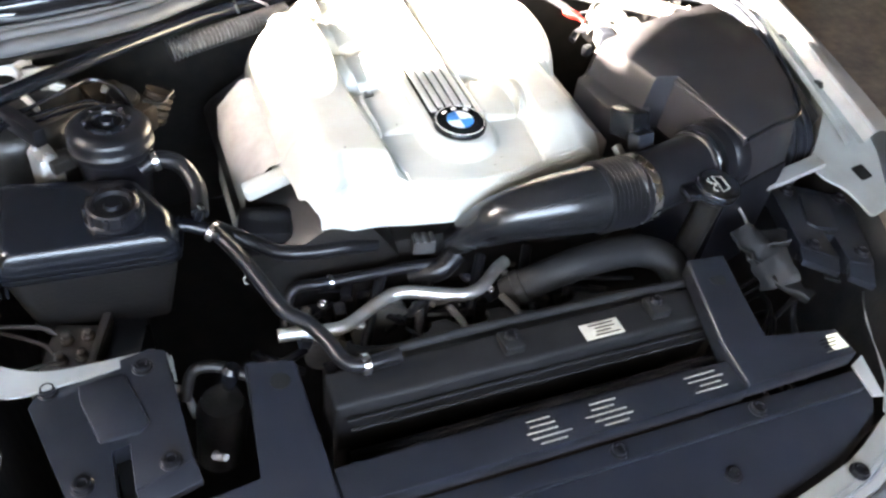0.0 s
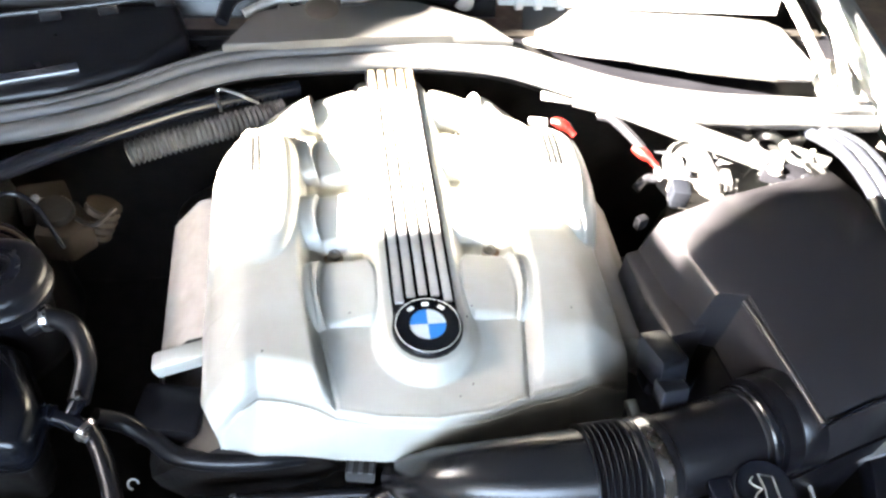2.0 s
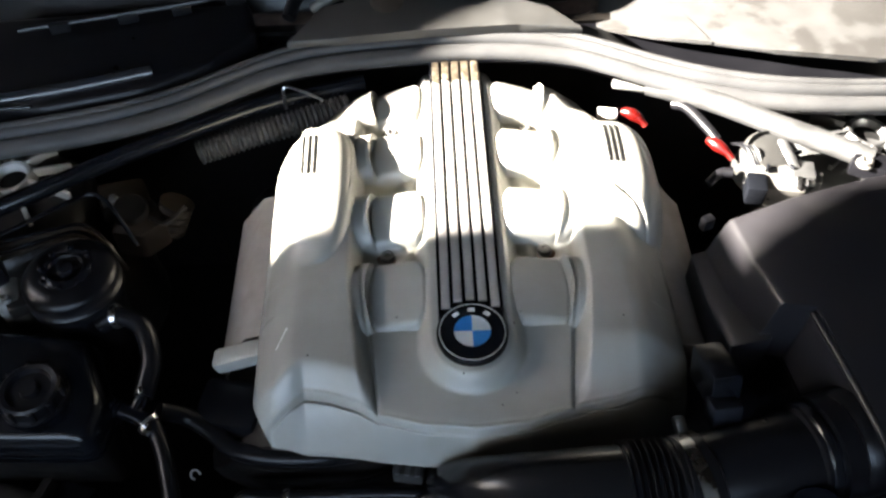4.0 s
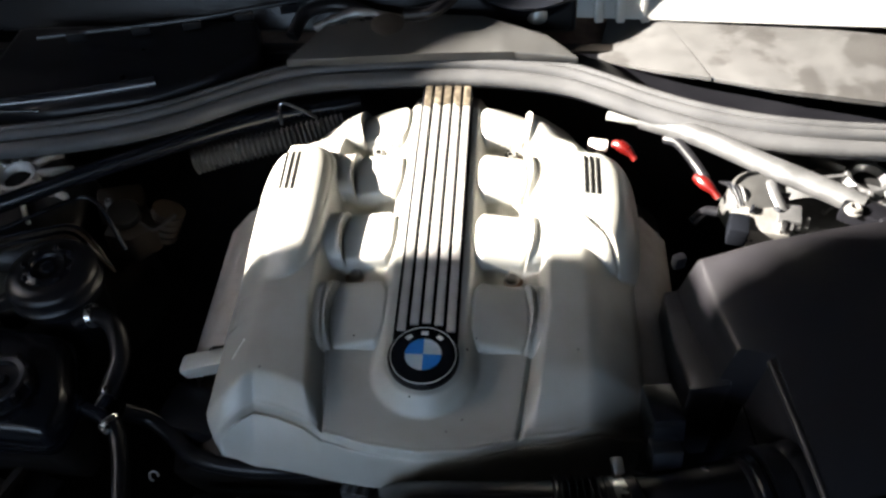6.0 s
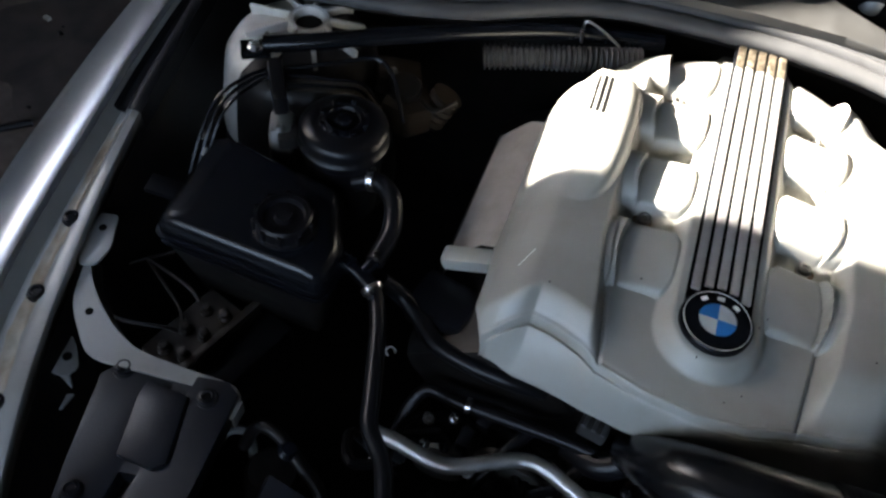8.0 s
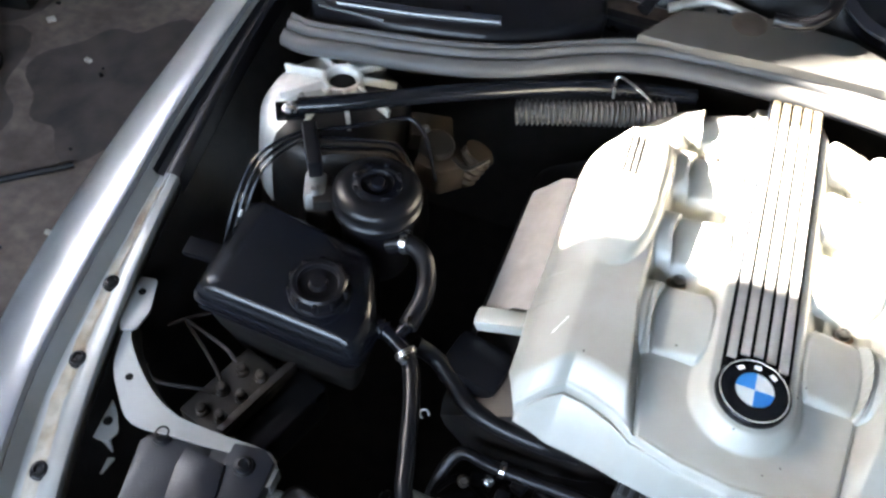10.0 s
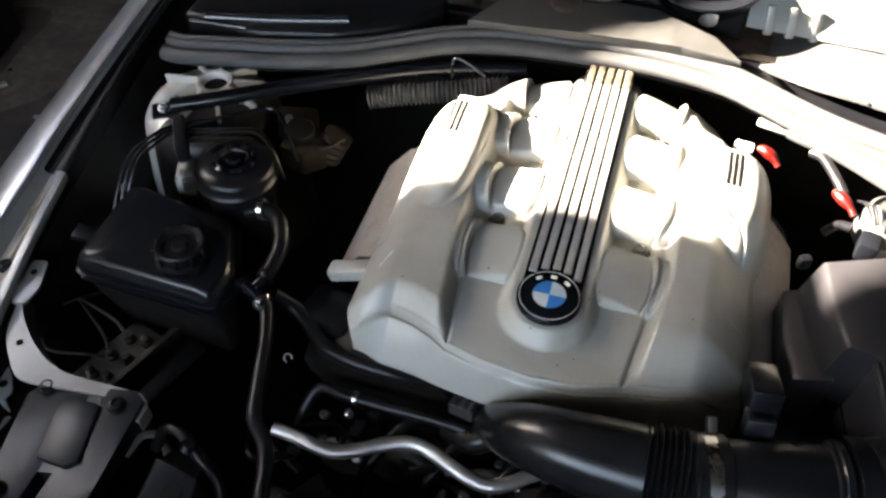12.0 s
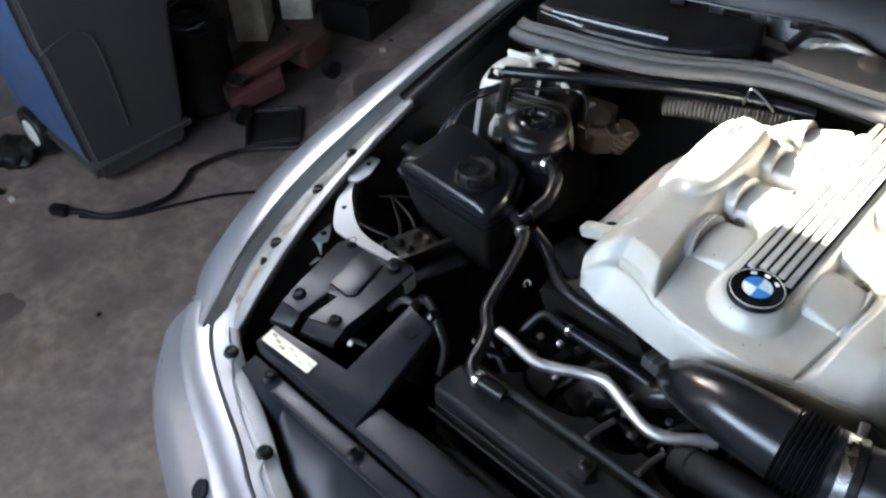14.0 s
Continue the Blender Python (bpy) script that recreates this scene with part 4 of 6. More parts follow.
for k in range(4):
    d = 0.011 * k
    part("pipe", tube([(-0.632 + 0.4 * d, 0.184 - d, 0.876), (-0.59, 0.196 - 0.9 * d + 0.004, 0.874), (-0.55, 0.214 - 0.7 * d, 0.872), (-0.517, 0.226 - 0.6 * d, 0.866), (-0.49, 0.215 - 0.5 * d, 0.845), (-0.47, 0.20, 0.80)], 0.0026, 8), (BLACK_SATIN, GRIME, BLACK_SATIN, GRIME)[k], pipes)
part("clip", box((-0.617, 0.165, 0.876), (0.020, 0.085, 0.030), 0.005, (0, 0, 32)), BLACK, pipes, "black plastic clip")
for k in range(3):
    part("fitting", lathe([(0, 0), (0.005, 0), (0.005, 0.012), (0, 0.012)], (-0.690 + 0.002 * k, 0.085 - 0.014 * k, 0.815 - 0.015 * k), (0.1, 0.6, 0.7), 12), CAST, pipes)
bracket = thing("steering_bracket", (-0.45, 0.27, 0.7), "grimy dark cast bracket behind the reservoir", "bracket")
part("plate", slab([(-0.50, 0.25), (-0.455, 0.24), (-0.425, 0.27), (-0.45, 0.315), (-0.50, 0.32)], 0.822, 0.05, 0.008), GRIME, bracket)
part("casting", box((-0.505, 0.335, 0.80), (0.07, 0.05, 0.04), 0.010, (8, 12, 25)), GRIME, bracket, "oily brown casting")
part("arm", tube([(-0.445, 0.27, 0.83), (-0.42, 0.262, 0.825), (-0.395, 0.285, 0.832)], 0.0035, 8), ENGINE, bracket)
part("drum", lathe([(0.024, -0.05), (0.026, 0.0), (0.022, 0.006), (0, 0.008)], (-0.475, 0.285, 0.832), (0.2, -0.2, 1), 28), ENGINE, bracket)
bolt("bolt", (-0.50, 0.30, 0.836), bracket, 0.006, CAST)

part("mount", loft([[(x, y, z) for x, y in shrunk(rounded([(-0.622, 0.150), (-0.588, 0.158), (-0.572, 0.112), (-0.602, 0.100)], 0.008, 3), d)] for z, d in ((0.78, 0.0), (0.842, 0.0), (0.850, 0.004), (0.852, 0.012))]), CAST, bracket, "stained pale alloy mount")
for at in ((-0.606, 0.142, 0.852), (-0.590, 0.112, 0.852)):
    bolt("bolt", at, bracket, 0.006, CAST)
part("bellows", lathe([(0.022 + 0.003 * (k % 2), -0.03 + 0.006 * k) for k in range(10)] + [(0, 0.026)], (-0.425, 0.300, 0.80), (0.5, 0.3, 1), 20), GRIME, bracket, "brown oily bellows")

# ---- brake hydraulic unit ----
abs_unit = thing("brake_hydraulic_unit", (-0.58, -0.12, 0.6), "dirty metal brake hydraulic block with pipes", "hydraulic unit")
part("block", box((-0.605, -0.125, 0.65), (0.075, 0.125, 0.075), 0.006, (0, 0, -18)), DIRTY_METAL, abs_unit)
part("controller", box((-0.545, -0.115, 0.635), (0.06, 0.13, 0.07), 0.006, (0, 0, -18)), BLACK, abs_unit, "black control module")
part("cover_plate", box((-0.572, -0.118, 0.678), (0.012, 0.135, 0.03), 0.003, (0, 0, -18)), DIRTY_METAL, abs_unit)
for k in range(6):
    x, y = -0.628 + 0.028 * (k % 2) + 0.010 * (k // 2), -0.165 + 0.036 * (k // 2)
    part("port", lathe([(0.009, 0), (0.009, 0.006), (0.0065, 0.008), (0.0065, 0.016), (0.004, 0.018), (0, 0.018)], (x, y, 0.687), (0, 0, 1), 12), DIRTY_METAL, abs_unit, "grimy port nut")
for pts in ([(-0.619, -0.089, 0.70), (-0.640, -0.080, 0.712), (-0.709, -0.062, 0.715)], [(-0.625, -0.123, 0.70), (-0.640, -0.108, 0.710), (-0.709, -0.062, 0.712)],
            [(-0.621, -0.140, 0.70), (-0.640, -0.145, 0.706), (-0.690, -0.157, 0.71), (-0.712, -0.150, 0.71), (-0.735, -0.118, 0.71), (-0.740, -0.095, 0.71), (-0.725, -0.072, 0.71), (-0.69, -0.03, 0.70)]):
    part("pipe", tube(pts, 0.0028, 8), DIRTY_METAL, abs_unit, "thin metal pipe")
lug = thing("wing_bracket", (-0.73, -0.21, 0.6), "bent silver sheet metal bracket below the gutter", "bracket")
part("plate", slab(rounded([(-0.731, -0.201), (-0.709, -0.219), (-0.690, -0.243), (-0.697, -0.260), (-0.720, -0.261), (-0.730, -0.242)], 0.004, 3), 0.73, 0.004, 0.001), PRIMER, lug)
part("hole", lathe([(0.006, 0), (0.006, 0.0012), (0, 0.0012)], (-0.710, -0.236, 0.73), (0, 0, 1), 12), INK_AND_HOLES, lug, "dark hole")
part("leg", box((-0.712, -0.262, 0.69), (0.03, 0.004, 0.078), 0.001, (-12, 0, 10)), PRIMER, lug)
part("foot", slab(rounded([(-0.720, -0.280), (-0.689, -0.264), (-0.692, -0.289), (-0.708, -0.300)], 0.003, 2), 0.70, 0.004, 0.001), PRIMER, lug)
pump = thing("auxiliary_pump", (-0.42, -0.26, 0.5), "small dark pump with bent hoses beside the radiator", "pump")
part("body", lathe([(0.032, -0.12), (0.034, -0.02), (0.028, 0.0), (0, 0.004)], (-0.425, -0.265, 0.70), (0.1, 0, 1), 26), ENGINE, pump)
part("cap", lathe([(0.008, -0.03), (0.012, -0.008), (0.013, 0.004), (0.008, 0.010), (0, 0.011)], (-0.408, -0.252, 0.740), (0.2, 0, 1), 20), BLACK_SATIN, pump)
part("hose", tube([(-0.47, -0.25, 0.70), (-0.455, -0.235, 0.735), (-0.425, -0.24, 0.742), (-0.39, -0.26, 0.735), (-0.36, -0.275, 0.715), (-0.35, -0.30, 0.68)], 0.008, 10), ENGINE, pump)
part("second_hose", tube([(-0.50, -0.275, 0.705), (-0.49, -0.245, 0.715), (-0.47, -0.235, 0.70), (-0.46, -0.25, 0.66)], 0.006, 8), CAST, pump)
part("pin", tube([(-0.448, -0.37, 0.74), (-0.45, -0.39, 0.765), (-0.44, -0.405, 0.78)], 0.0045, 8), CAST, pump)

# ---- front brackets and headlight covers ----
B_OUT = [(-0.744, -0.122), (-0.738, -0.150), (-0.726, -0.184), (-0.700, -0.214), (-0.665, -0.240), (-0.600, -0.236), (-0.513, -0.228)]
B_IN = [(-0.740, -0.122), (-0.722, -0.148), (-0.697, -0.171), (-0.661, -0.196), (-0.619, -0.2115), (-0.565, -0.2135), (-0.513, -0.2115)]
B_OUT, B_IN = ([(p.x, p.y) for p in spline([(x, y, 0) for x, y in line], 4)] for line in (B_OUT, B_IN))


def bracket_z(x, y):
    return 0.768 + 0.12 * (y + 0.2) * (y > -0.2)


def cover_z(x, y):
    return 0.767 + 0.10 * (x + 0.55)


for sx in (-1, 1):
    br = thing("headlight_bracket", (sx * 0.65, -0.15, 0.7), "silver painted sheet metal headlight bracket", "bracket", "headlight brackets")
    if sx < 0:
        part("plate", loft([[(a[0], a[1], bracket_z(*a)), (b[0], b[1], bracket_z(*b)), (b[0], b[1], bracket_z(*b) - 0.004), (a[0], a[1], bracket_z(*a) - 0.004)] for a, b in zip(B_OUT, B_IN)]), PRIMER, br)
        part("lip", loft([[(x, y, bracket_z(x, y)), (x + 0.004, y + 0.006, bracket_z(x, y) - 0.03)] for x, y in B_IN], cap=False, close=False), PRIMER, br)
        part("side_arm", slab(rounded([(-0.515, -0.2115), (-0.494, -0.212), (-0.481, -0.221), (-0.477, -0.250), (-0.481, -0.252), (-0.487, -0.230), (-0.515, -0.228)], 0.004, 3), 0.7675, 0.004, 0.001), PRIMER, br)
        part("side_flange", box((-0.4775, -0.238, 0.754), (0.003, 0.024, 0.026), 0.001), PRIMER, br)
        tab = part("tab", slab(rounded([(-0.765, -0.060), (-0.741, -0.055), (-0.722, -0.103), (-0.724, -0.133), (-0.742, -0.142), (-0.757, -0.119)], 0.006, 3), 0.784, 0.004, 0.001), PRIMER, br, "bent upper fixing tab")
        part("hole", lathe([(0.005, 0), (0.005, 0.0012), (0, 0.0012)], (-0.748, -0.081, 0.784), (0, 0, 1), 14), INK_AND_HOLES, tab, "dark round hole")
        for x, y in ((-0.700, -0.189),):
            part("hole", lathe([(0.005, 0), (0.005, 0.0012), (0, 0.0012)], (x, y, bracket_z(x, y)), (0, 0, 1), 14), INK_AND_HOLES, br, "dark round hole")
    else:
        def bent_z(x, y):
            return 0.785 + 0.14 * (y + 0.12) + 0.05 * (x - 0.75)
        outline = rounded([(0.655, -0.112), (0.715, -0.062), (0.775, 0.0), (0.830, 0.075), (0.862, 0.03), (0.838, -0.025), (0.812, -0.115), (0.745, -0.236), (0.692, -0.250), (0.688, -0.180), (0.664, -0.150)], 0.012, 3)
        part("plate", slab(outline, bent_z, 0.004, 0.001), PRIMER, br)
        part("lip", loft([[(x, y, bent_z(x, y)), (x - 0.004, y + 0.008, bent_z(x, y) - 0.035)] for x, y in ((0.655, -0.112), (0.715, -0.062), (0.775, 0.0), (0.830, 0.075))], cap=False, close=False), PRIMER, br)
        part("hole", slab(rounded([(0.728, -0.142), (0.757, -0.138), (0.758, -0.170), (0.730, -0.174)], 0.004, 2), lambda x, y: bent_z(x, y) + 0.0015, 0.001, 0), INK_AND_HOLES, br, "dark square hole")
        for x, y in ((0.79, -0.06), (0.83, 0.02)):
            part("hole", lathe([(0.007, 0), (0.007, 0.0016), (0, 0.0016)], (x, y, bent_z(x, y)), (0, 0, 1), 14), INK_AND_HOLES, br, "dark round hole")
    hc = thing("headlight_cover", (sx * 0.55, -0.32, 0.7), "black plastic headlight cover with push fasteners" if sx < 0 else "black plastic headlight cover hanging loose and twisted", "headlight cover", "headlight covers")
    if sx > 0:
        hc.location, hc.rotation_euler = (0.607, -0.224, 0.678), (0, radians(4), radians(-16))
    pl = slab([(-0.648, -0.252), (-0.632, -0.226), (-0.559, -0.219), (-0.559, -0.411), (-0.607, -0.411), (-0.622, -0.355)], cover_z, 0.03, 0.002)
    slab([(-0.540, -0.217), (-0.500, -0.212), (-0.482, -0.224), (-0.476, -0.34), (-0.473, -0.392), (-0.540, -0.409)], cover_z, 0.03, 0.002, bm=pl)
    merge(pl, slab([(-0.561, -0.220), (-0.538, -0.218), (-0.538, -0.346), (-0.561, -0.349)], lambda x, y: cover_z(x, y) - 0.0004, 0.028, 0))
    part("plate", pl if sx < 0 else mirrored(pl), DUSTY, hc, angle=25)
    raised = slab([(-0.572, -0.334), (-0.527, -0.337), (-0.514, -0.326), (-0.534, -0.246), (-0.589, -0.242), (-0.589, -0.266)], lambda x, y: cover_z(x, y) + 0.005, 0.012, 0.003)
    part("raised_pad", raised if sx < 0 else mirrored(raised), DUSTY, hc, angle=25)
    for quad in ([(-0.608, -0.409), (-0.559, -0.409), (-0.556, -0.432), (-0.606, -0.442)], [(-0.540, -0.407), (-0.472, -0.390), (-0.468, -0.418), (-0.537, -0.430)]):
        nose = slab(quad, lambda x, y: cover_z(x, y) - 0.0015 - 0.6 * max(0, -0.409 - y), 0.012, 0.002)
        part("nose", nose if sx < 0 else mirrored(nose), DUSTY, hc, "sloping front lip")
    # black sheet under the slot stands for the shade inside it
    well = slab([(-0.560, -0.345), (-0.543, -0.342), (-0.524, -0.42), (-0.553, -0.425)], lambda x, y: cover_z(x, y) - 0.035, 0.004, 0)
    part("well", well if sx < 0 else mirrored(well), INK_AND_HOLES, hc, "black sheet below the open slot")
    for x, y in ((-0.624, -0.237), (-0.513, -0.240), (-0.594, -0.384), (-0.498, -0.387)):
        bolt("fastener", (-x * sx, y, cover_z(x, y)), hc, 0.0105, BLACK)

# ---- radiator and front panels ----
rad = thing("radiator", (0, -0.34, 0.5), "radiator with a dusty black plastic top tank", "radiator")
part("top_tank", slab([(-0.30, -0.305), (0.285, -0.305), (0.285, -0.365), (-0.30, -0.365)], 0.762, 0.10, 0.008, 3), MATT_BLACK, rad)
part("core", box((0, -0.345, 0.52), (0.60, 0.035, 0.36), 0.002), ENGINE, rad)
part("rail", tube([(-0.25, -0.302, 0.772), (0.0, -0.300, 0.774), (0.26, -0.302, 0.772)], 0.0065, 10), MATT_BLACK, rad)
for x in (-0.045, 0.19):
    tab = part("tab", box((x, -0.335, 0.772), (0.03, 0.035, 0.016), 0.004), MATT_BLACK, rad)
    bolt("screw", (x, -0.33, 0.779), tab, 0.007, BLACK)
lab = part("label", slab([(0.065, -0.330), (0.126, -0.330), (0.126, -0.357), (0.065, -0.357)], 0.7645, 0.002, 0), OLD_PAPER, rad, "white paper sticker with print")
for k in range(4):
    part("print_line", box((0.097 + 0.004 * (k % 2), -0.335 - 0.006 * k, 0.7648), (0.04 - 0.008 * (k % 3), 0.0022, 0.0006), 0), INK_AND_HOLES, lab)
cond = thing("condenser", (0, -0.41, 0.5), "black air conditioning condenser tube in front of the radiator", "condenser")
part("header_tube", tube([(-0.29, -0.41, 0.705), (0.0, -0.41, 0.705), (0.285, -0.41, 0.705)], 0.014, 16), MATT_BLACK, cond)
part("core", box((0, -0.41, 0.52), (0.58, 0.02, 0.38), 0.002), ENGINE, cond)
for y in (-0.374, -0.388):
    part("ridge", tube([(-0.285, y, 0.742), (0.0, y, 0.743), (0.275, y, 0.742)], 0.0022, 8), MATT_BLACK, cond)
part("foam", box((-0.05, -0.436, 0.728), (0.5, 0.014, 0.03), 0.004), RUBBER, cond)

panel = thing("radiator_support", (0, -0.47, 0.6), "black plastic radiator support with printed labels", "radiator support")
part("cross_bar", slab([(-0.326, -0.447), (0.237, -0.447), (0.237, -0.499), (-0.326, -0.499)], 0.767, 0.03, 0.004), DUSTY, panel)
for sx in (-1, 1):
    post = slab([(-0.398, -0.312), (-0.338, -0.322), (-0.330, -0.445), (-0.327, -0.498), (-0.562, -0.498), (-0.566, -0.453), (-0.404, -0.444)], lambda x, y: 0.769 + 0.40 * max(0, y + 0.455), 0.03, 0.004)
    if sx > 0:
        post = slab([(0.250, -0.300), (0.314, -0.304), (0.306, -0.436), (0.43, -0.448), (0.43, -0.494), (0.237, -0.498), (0.236, -0.43)], lambda x, y: 0.772 + 0.32 * max(0, y + 0.45), 0.03, 0.004)
    arm = part("end_plate", post, DUSTY, panel)
    part("hole", lathe([(0.012, 0), (0.012, 0.0015), (0, 0.0015)], ((-0.362 if sx < 0 else 0.281), -0.345 if sx < 0 else -0.340, 0.8165 if sx < 0 else 0.8085), (0, 0, 1), 18), INK_AND_HOLES, arm, "dark round hole")
ylab = part("label", slab([(-0.556, -0.468), (-0.450, -0.463), (-0.448, -0.486), (-0.552, -0.491)], 0.7765, 0.0015, 0), LABEL, panel, "cream paper warning label")
for k in range(7):
    part("print_line", box((-0.543 + 0.0145 * k, -0.4725 - 0.004 * (k % 3), 0.7768), (0.010, 0.004 if k < 3 else 0.0016, 0.0006), 0), PALE_INK, ylab)
rlab = part("label", slab([(0.360, -0.456), (0.424, -0.456), (0.424, -0.482), (0.360, -0.482)], 0.7735, 0.0015, 0), LABEL, panel, "cream paper label")
for k in range(3):
    part("print_line", box((0.392, -0.462 - 0.006 * k, 0.7738), (0.05 - 0.01 * k, 0.002, 0.0006), 0), INK_AND_HOLES, rlab)
random.seed(4)
for x0, n in ((-0.095, 5), (-0.005, 5), (0.15, 4)):
    for k in range(n):
        part("print_line", box((x0 + 0.035 + random.uniform(-0.006, 0.006), -0.458 - 0.0085 * k, 0.7675), (random.uniform(0.03, 0.062), 0.0018, 0.0006), 0), PALE_INK, panel, "pale unreadable print")
grille = thing("grille_cover", (0, -0.56, 0.5), "black plastic upper grille cover with fasteners", "grille cover")
part("cover", loft([[(x, y0, 0.742), (x, y0 - 0.03, 0.738), (x, y1 + 0.01, 0.71), (x, y1, 0.69)] for x, y0, y1 in ((-0.56, -0.505, -0.525), (-0.45, -0.505, -0.563), (-0.33, -0.505, -0.614), (-0.2, -0.505, -0.643), (0, -0.505, -0.683), (0.2, -0.505, -0.643), (0.33, -0.505, -0.614), (0.44, -0.505, -0.567))], cap=False, close=False), DUSTY, grille)
part("step", box((-0.03, -0.522, 0.744), (0.90, 0.03, 0.012), 0.004), DUSTY, grille)
for x, y in ((-0.503, -0.518), (-0.303, -0.520), (0.023, -0.522), (0.241, -0.522), (0.165, -0.585)):
    bolt("fastener", (x, y, 0.75 if y > -0.53 else 0.722), grille, 0.010, BLACK)

# bumper with its bolted upper strip
BX = [0.70, 0.69, 0.68, 0.668, 0.645, 0.62, 0.59, 0.56, 0.52, 0.475, 0.43, 0.38, 0.33, 0.265, 0.2, 0.1, 0.0]
B_INN = smooth_interp(BX, [0, 0.2, 0.34, 0.446, 0.558, 0.643, 0.70], [-0.685, -0.645, -0.615, -0.568, -0.526, -0.482, -0.43])
bum = thing("bumper", (0, -0.65, 0.3), "silver painted front bumper, torn short at one end, bolted inner strip", "bumper")
xs = [-x for x in BX] + BX[-2::-1]
ys = [*B_INN, *B_INN[-2::-1]]
for name, sec, mat in (("strip", [(0.0, -0.02), (0.0, 0.0), (0.004, 0.002), (0.022, 0.002), (0.024, -0.003), (0.045, -0.003), (0.047, -0.008)], PRIMER),
                       ("skin", [(0.047, -0.012), (0.048, -0.004), (0.052, 0.001), (0.075, 0.002), (0.098, -0.008), (0.102, -0.012), (0.105, -0.018), (0.130, -0.042), (0.155, -0.075), (0.175, -0.125), (0.185, -0.2), (0.18, -0.4)], SILVER)):
    out = []
    for i, (x, y) in enumerate(zip(xs, ys)):
        if x > 0.48:
            continue
        j0, j1 = max(i - 1, 0), min(i + 1, len(xs) - 1)
        tx, ty = xs[j1] - xs[j0], ys[j1] - ys[j0]
        ln = math.hypot(tx, ty)
        nx, ny = ty / ln, -tx / ln
        zz = 0.735 - 0.02 * abs(x) / 0.7
        out.append([(x + nx * d, y + ny * d, zz + dz) for d, dz in sec])
    part(name, loft(out, cap=False, close=False), mat, bum, "bolted inner strip" if name == "strip" else "")
for x in (-0.60, -0.41, 0.324):
    y = float(np.interp(abs(x), BX[::-1], B_INN[::-1])) - 0.019
    bolt("bolt", (x, y, 0.733), bum, 0.0105, BLACK)

for sx in (-1, 1):
    line = [(-0.651, -0.495), (-0.622, -0.514), (-0.597, -0.515), (-0.585, -0.535), (-0.545, -0.560), (-0.49, -0.587), (-0.425, -0.612), (-0.400, -0.614), (-0.389, -0.630), (-0.33, -0.652), (-0.2, -0.684)]
    part("raised_bead", tube([(-sx * x, y, 0.7335 - 0.02 * (abs(x) - 0.4)) for x, y in line if sx < 0 or x > -0.44], 0.0022, 8, 1), SILVER, bum, "thin raised painted bead")
part("torn_end", loft([[(0.440, -0.566, 0.722), (0.478, -0.585, 0.700)], [(0.470, -0.530, 0.735), (0.496, -0.548, 0.700)], [(0.482, -0.490, 0.752), (0.508, -0.505, 0.715)], [(0.500, -0.440, 0.762), (0.512, -0.462, 0.735)], [(0.512, -0.405, 0.790), (0.516, -0.412, 0.770)]], cap=False, close=False), PRIMER, bum, "bent torn sliver at the broken end")
part("torn_tab", slab([(0.425, -0.500), (0.452, -0.490), (0.446, -0.552), (0.428, -0.548)], lambda x, y: 0.752 + 0.25 * (y + 0.5), 0.004, 0.001), PRIMER, bum, "broken tab")
part("side_bolt", lathe([(0.013, -0.004), (0.013, 0.003), (0.009, 0.006), (0.004, 0.007), (0, 0.005)], (-0.738, -0.588, 0.645), (-0.62, -0.70, 0.35), 22), BLACK, bum)
part("tow_hole", lathe([(0.016, -0.006), (0.016, 0.001), (0.013, 0.0), (0, -0.004)], (-0.452, -0.697, 0.700), (-0.25, -0.55, 0.8), 26), INK_AND_HOLES, bum, "dark round hole")
lamp = thing("headlight", (-0.75, -0.49, 0.6), "dark ribbed edge of a headlight between fender and bumper", "headlight")
part("lens_edge", slab([(-0.700, -0.502), (-0.716, -0.498), (-0.800, -0.448), (-0.806, -0.470), (-0.764, -0.512), (-0.712, -0.540)], lambda x, y: 0.694 + 0.25 * (x + 0.7) * 0.6, 0.06, 0.004), DUSTY, lamp)
for k in range(9):
    f = k / 8
    part("rib", box((-0.712 - 0.085 * f, -0.520 + 0.060 * f, 0.695 - 0.0127 * f), (0.0035, 0.034, 0.005), 0.001, (0, 0, -38)), CAST, lamp)

# ---- engine front ----
eng = thing("engine_block", (0, 0, 0.4), "dark oily engine block and fan shroud", "engine")
part("block", box((0, 0.20, 0.54), (0.44, 0.50, 0.36), 0.03), ENGINE, eng)
for sx in (-1, 1):
    part("head", box((sx * 0.22, 0.18, 0.70), (0.2, 0.5, 0.16), 0.03, (0, sx * 35, 0)), ENGINE, eng)
part("timing_cover", box((0, -0.075, 0.59), (0.42, 0.06, 0.16), 0.02), ENGINE, eng)
part("fan_shroud", box((0, -0.278, 0.60), (0.58, 0.03, 0.26), 0.006), BLACK, eng)
scallop = [(-0.27, -0.303)]
for x0, x1 in ((-0.24, -0.11), (-0.085, -0.02), (0.005, 0.13)):
    scallop += [(x0, -0.215)] + [((x0 + x1) / 2 - (x1 - x0) / 2 * math.cos(a), -0.215 - 0.042 * math.sin(a)) for a in np.linspace(0.25, math.pi - 0.25, 7)] + [(x1, -0.215)]
part("shroud_rim", slab(scallop + [(0.15, -0.24), (0.25, -0.26), (0.26, -0.303)], lambda x, y: 0.752 - 0.55 * (y + 0.303), 0.012, 0), MATT_BLACK, eng, "scalloped fan shroud rim")
